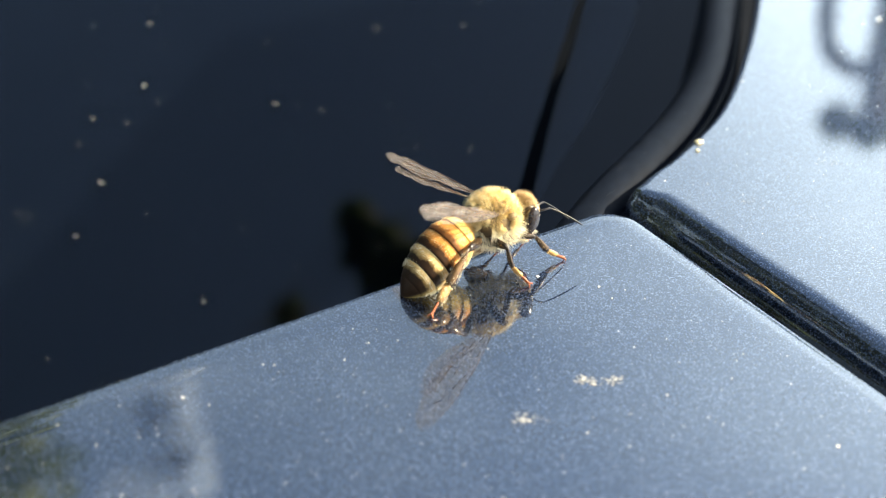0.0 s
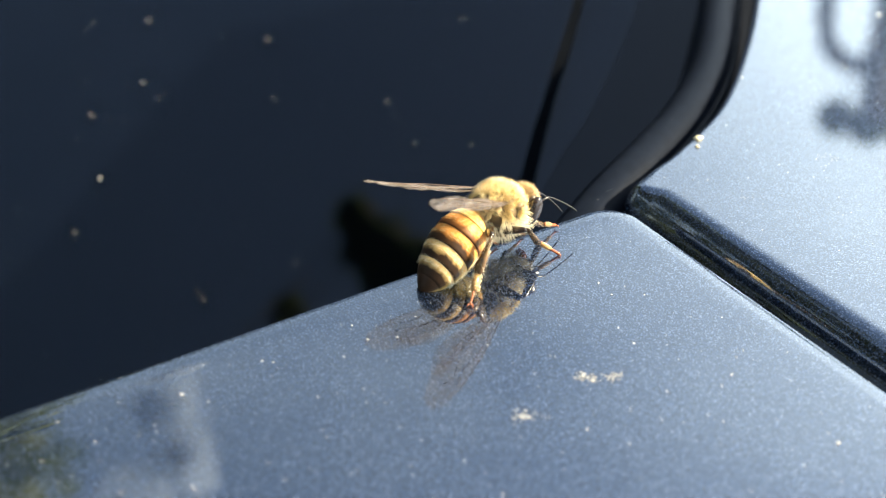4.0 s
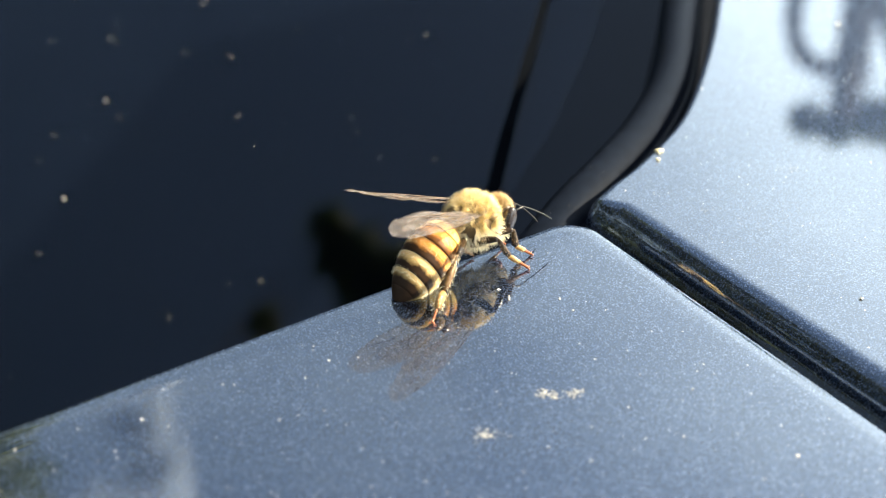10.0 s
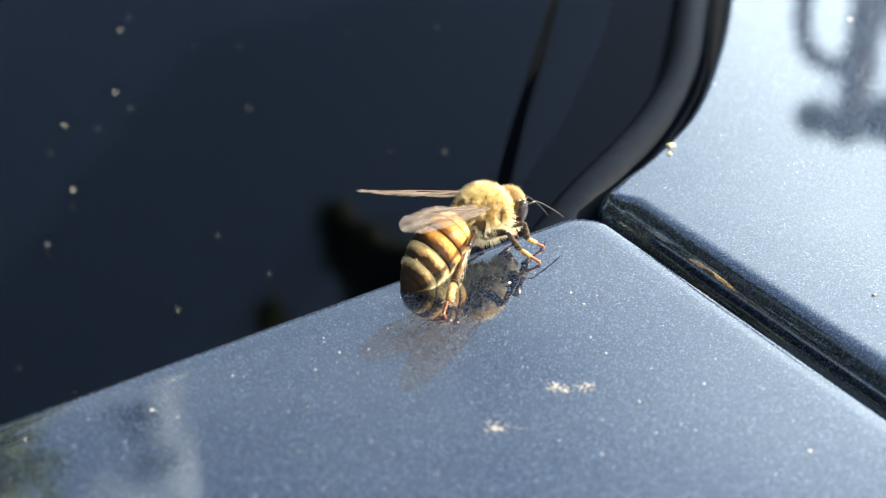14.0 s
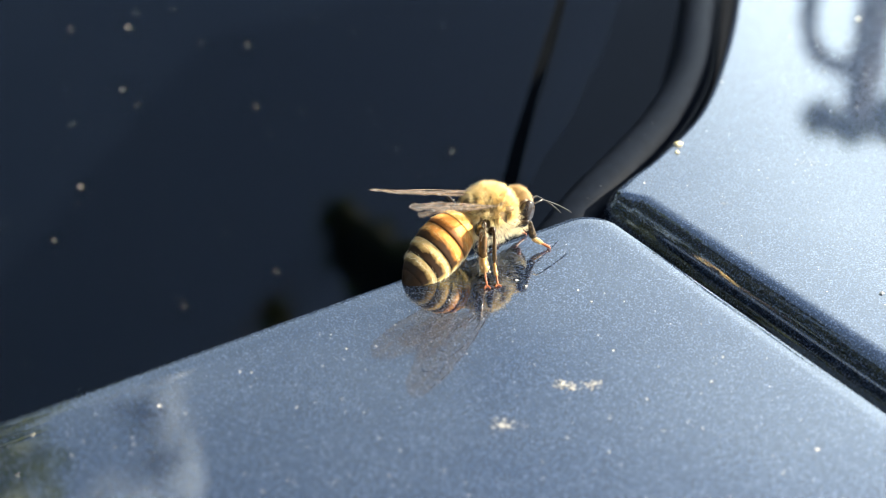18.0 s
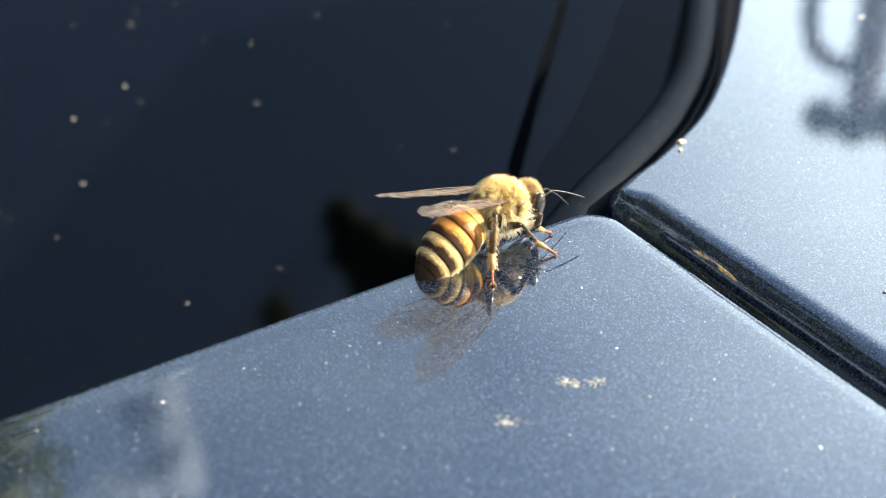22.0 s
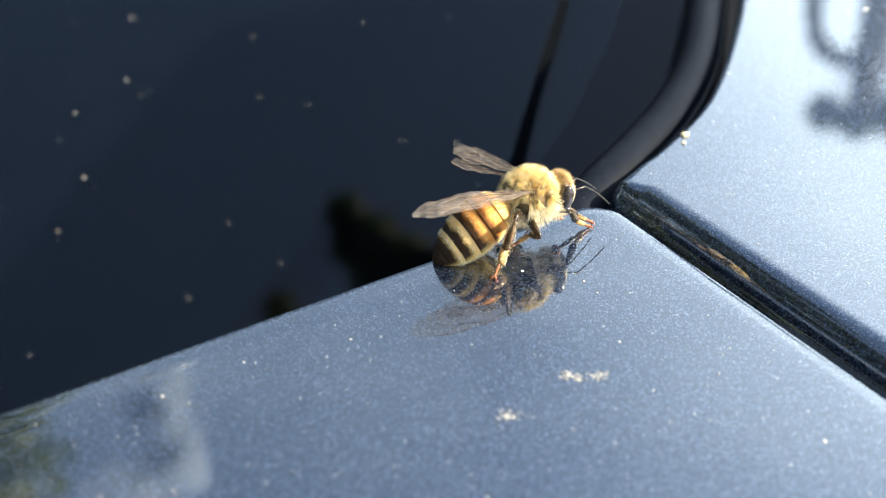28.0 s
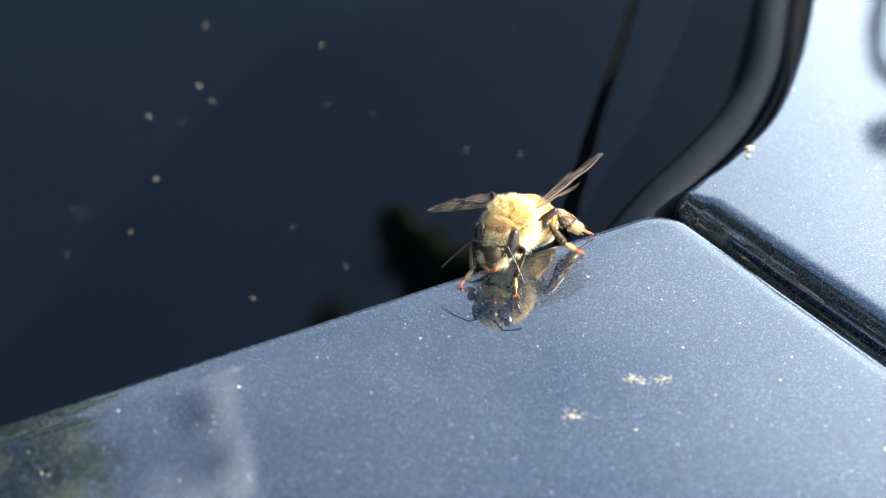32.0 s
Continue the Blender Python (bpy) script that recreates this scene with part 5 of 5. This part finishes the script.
WINGS = {"L": [(0, 71, -4, 22), (1, 10, 14, 22), (2, 16, 7, 22), (3, 19, 3, 22), (6, 10, 10, 22), (9, 10, 11, 22), (13, 6, 7, 22), (14.5, 6, 8, 22), (17, -3, 11, 22), (19, 1, 10, 22), (21, 3, 5, 22), (23, -2, 8, 22), (24, -9, 14, 22), (24.6, -10, 15, 22), (24.8, 66, -4, 20), (25, 59, 8, 10), (25.5, 58, 8, 10), (27.5, 63, -9, 5), (28, 92, -16, 5), (28.3, 75, -7, 5), (28.6, 68, -2, 0), (29, 69, 2, 0), (29.5, 64, 3, 0), (30, 66, -2, 0), (30.5, 50, 2, -15), (31, 17, 10, -35), (31.5, 13, 9, -35), (32, 16, 10, -35)],
         "R": [(0, 31, 25, 10), (1, 24, 23, 5), (3, 20, 18, 0), (6, 18, 22, -5), (9, 14, 12, 5), (13, 17, 12, 1), (14.5, 16, 11, 0), (16.5, 16, 20, -12), (19, 21, 23, -14), (21, 20, 17, -12), (23, 17, 19, -8), (24, 17, 15, -5), (24.6, 18, 15, -5), (24.8, 19, 21, 20), (25, 33, 29, 25), (25.5, 33, 27, 22), (27.5, 27, 15, -5), (28, 1, 1, -8), (28.3, 44, 30, 12), (28.6, 51, 25, 8), (29, 61, 24, 5), (29.5, 70, 23, 0), (30, 19, -6, 5), (30.5, 33, -13, 5), (31, 57, -24, 10), (31.5, 57, -27, 10), (32, 62, -23, 10)]}

def along(a, b, pole):
    """A pose at a whose x points to b and whose z leans to pole."""
    x = (b - a).normalized()
    y = pole.cross(x).normalized()
    z = x.cross(y)
    m = Matrix((x, y, z)).transposed().to_4x4()
    m.translation = a * MM
    return m


def mix(rows, t):
    keys = [r[0] for r in rows]
    return [float(np.interp(t, keys, [r[k] for r in rows])) for k in range(1, len(rows[0]))]


def foot_at(rows, t):
    """Where a foot is: it rests, and steps in the last part of a stretch."""
    if t <= rows[0][0]:
        return Vector((rows[0][1], rows[0][2], 0.12))
    for a, b in zip(rows, rows[1:]):
        if t <= b[0]:
            p, q = Vector((a[1], a[2], 0.12)), Vector((b[1], b[2], 0.12))
            start = max(a[0], b[0] - 0.3)
            if (q - p).length < 0.5:
                return p.lerp(q, (t - a[0]) / (b[0] - a[0]))
            k = min(1.0, max(0.0, (t - start) / (b[0] - start)))
            out = p.lerp(q, k)
            out.z += 0.9 * math.sin(math.pi * k)
            return out
    return Vector((rows[-1][1], rows[-1][2], 0.12))


def bee_pose(t):
    x, y, z, yaw, pitch, _ = mix(BEE, t)
    return pose(x * MM, y * MM, z * MM, 0, -pitch, yaw)


def leg_poses(key, t):
    """The three pieces of a leg, in the bee's space, with the foot on its spot."""
    inv = bee_pose(t).inverted()
    side = 1 if key[0] == "L" else -1
    a1, a2, a3 = LEG_LEN[key[1]]
    cx, cy, cz = LEG_AT[key[1]]
    hip = Vector((cx, cy * side, cz))
    foot = (inv @ (foot_at(FEET[key], t) * MM)) / MM
    out = foot - hip
    flat = Vector((out.x, out.y, 0))
    flat = flat.normalized() if flat.length > 0.01 else Vector((0, side, 0))
    ankle = foot + a3 * (Vector((0, 0, 0.5)) - flat * 0.87).normalized()
    reach = ankle - hip
    longest = (a1 + a2) * 0.985
    if reach.length > longest:
        way = (foot - hip).normalized()
        ankle = hip + way * min(longest, (foot - hip).length * 0.62)
        if (foot - ankle).length > a3:
            ankle = foot - (foot - hip).normalized() * a3
            if (ankle - hip).length > longest:
                ankle = hip + (ankle - hip).normalized() * longest
    reach = ankle - hip
    d = max(reach.length, abs(a1 - a2) + 0.05)
    c = (a1 * a1 + d * d - a2 * a2) / (2 * a1 * d)
    c = max(-1.0, min(1.0, c))
    pole = Vector((0.15 if key[1] == "F" else -0.25, side * 0.55, 0.8))
    r = reach.normalized()
    pole = (pole - r * pole.dot(r)).normalized()
    knee = hip + r * (a1 * c) + pole * (a1 * math.sqrt(1 - c * c))
    return along(hip, knee, pole), along(knee, ankle, pole), along(ankle, foot, Vector((0, 0, 1)))


def wing_pose(key, t, back=False):
    az, el, twist = mix(WINGS[key], t)
    side = 1 if key == "L" else -1
    if back:
        az, el = az + max(5.0, 12.0 - 0.15 * az), el - 2
    a, e, w = radians(az), radians(el), radians(twist)
    d = Vector((-math.cos(a) * math.cos(e), side * math.sin(a) * math.cos(e), math.sin(e)))
    lead = Vector((math.sin(a), side * math.cos(a), 0))
    n = d.cross(lead) if side < 0 else lead.cross(d)
    lead = lead * math.cos(w) - n * math.sin(w)
    z = d.cross(lead)
    m = Matrix((d, lead, z)).transposed().to_4x4()
    m.translation = Vector((-0.25 - (0.35 if back else 0), side * 1.15, 1.0 - (0.14 if back else 0))) * MM
    return m


ANT = {"L": [(0, 5, -5), (2, 0, 0), (6, 2, -10), (9, 0, -6), (13, 4, -10), (17, 0, -2), (21, 6, -8), (22.6, 5, 0), (23, 20, 55), (23.5, 20, 40), (24, 15, 20), (25, 10, 65), (27.5, 20, 30), (28.3, 20, 10), (29, 2, 30), (30, 0, -24), (31, 72, 20), (32, 66, 18)],
       "R": [(0, 30, 5), (2, 22, 14), (6, 25, 0), (9, 20, 8), (13, 26, 2), (17, 20, 6), (21, 18, 10), (23, 25, 20), (24, 20, -6), (25, 28, 5), (27.5, 25, 10), (28.3, 0, 10), (29, -18, 22), (30, 30, -30), (31, 50, 12), (32, 55, 14)]}


def motions():
    """The bee's body, legs, wings and feelers, and the leaf."""
    walk(bee, [(r[0], bee_pose(r[0])) for r in BEE])
    walk(abdomen, [(r[0], Matrix.Translation(WAIST * MM) @ pose(0, 0, 0, 0, -r[6], float(np.interp(r[0], (0, 24.6, 25.5, 28), (13, 13, 6, 0))))) for r in BEE])
    walk(head, [(t, Matrix.Translation(HEAD_AT * MM) @ pose(0, 0, 0, 0, down, turn)) for t, down, turn in
                ((0, 8, 0), (24.6, 8, 0), (25, 2, 0), (27.5, 6, -4), (28.3, 10, -16), (29, 8, -22), (30, 8, -16), (30.5, 0, -8), (31, -12, 0), (32, -14, 6))])
    for key, pieces in legs.items():
        times = {r[0] for r in BEE}
        for a, b in zip(FEET[key], FEET[key][1:]):
            start = max(a[0], b[0] - 0.3)
            times |= {a[0], b[0], round(start, 3), round((start + b[0]) / 2, 3)}
        rows = [(t, leg_poses(key, t)) for t in sorted(times) if 0 <= t <= 32]
        for k, piece in enumerate(pieces):
            walk(piece, [(t, p[k]) for t, p in rows])
    for key, (fw, hw) in wing.items():
        times = sorted({r[0] for r in WINGS[key]} | {r[0] for r in BEE})
        walk(fw, [(t, wing_pose(key, t)) for t in times])
        walk(hw, [(t, wing_pose(key, t, True)) for t in times])
    for key, scape in antenna.items():
        side = 1 if key == "L" else -1
        rows = []
        for t, out, up in ANT[key]:
            rows.append((t, Matrix.Translation((HEAD_AT + Vector((0.78, side * 0.28, 0.15))) * MM) @ pose(0, 0, 0, 0, -(up + (20 if t < 28 else 0)), side * out)))
        walk(scape, rows)
    far = Vector((-62, -22, 66))
    rows = [(0, far, 0), (21.8, far, 0), (22.6, Vector((-34, -1, 34)), -10)]
    rows += [(t, Vector(tip), 0) for t, *tip in LEAF]
    rows += [(25.5, Vector((-22, -7, 27)), 0), (26.2, far, 0), (32, far, 0)]
    walk(leaf, [(t, Matrix.Translation(p * MM) @ pose(0, 0, 0, 0, turn, 0)) for t, p, turn in rows])


motions()
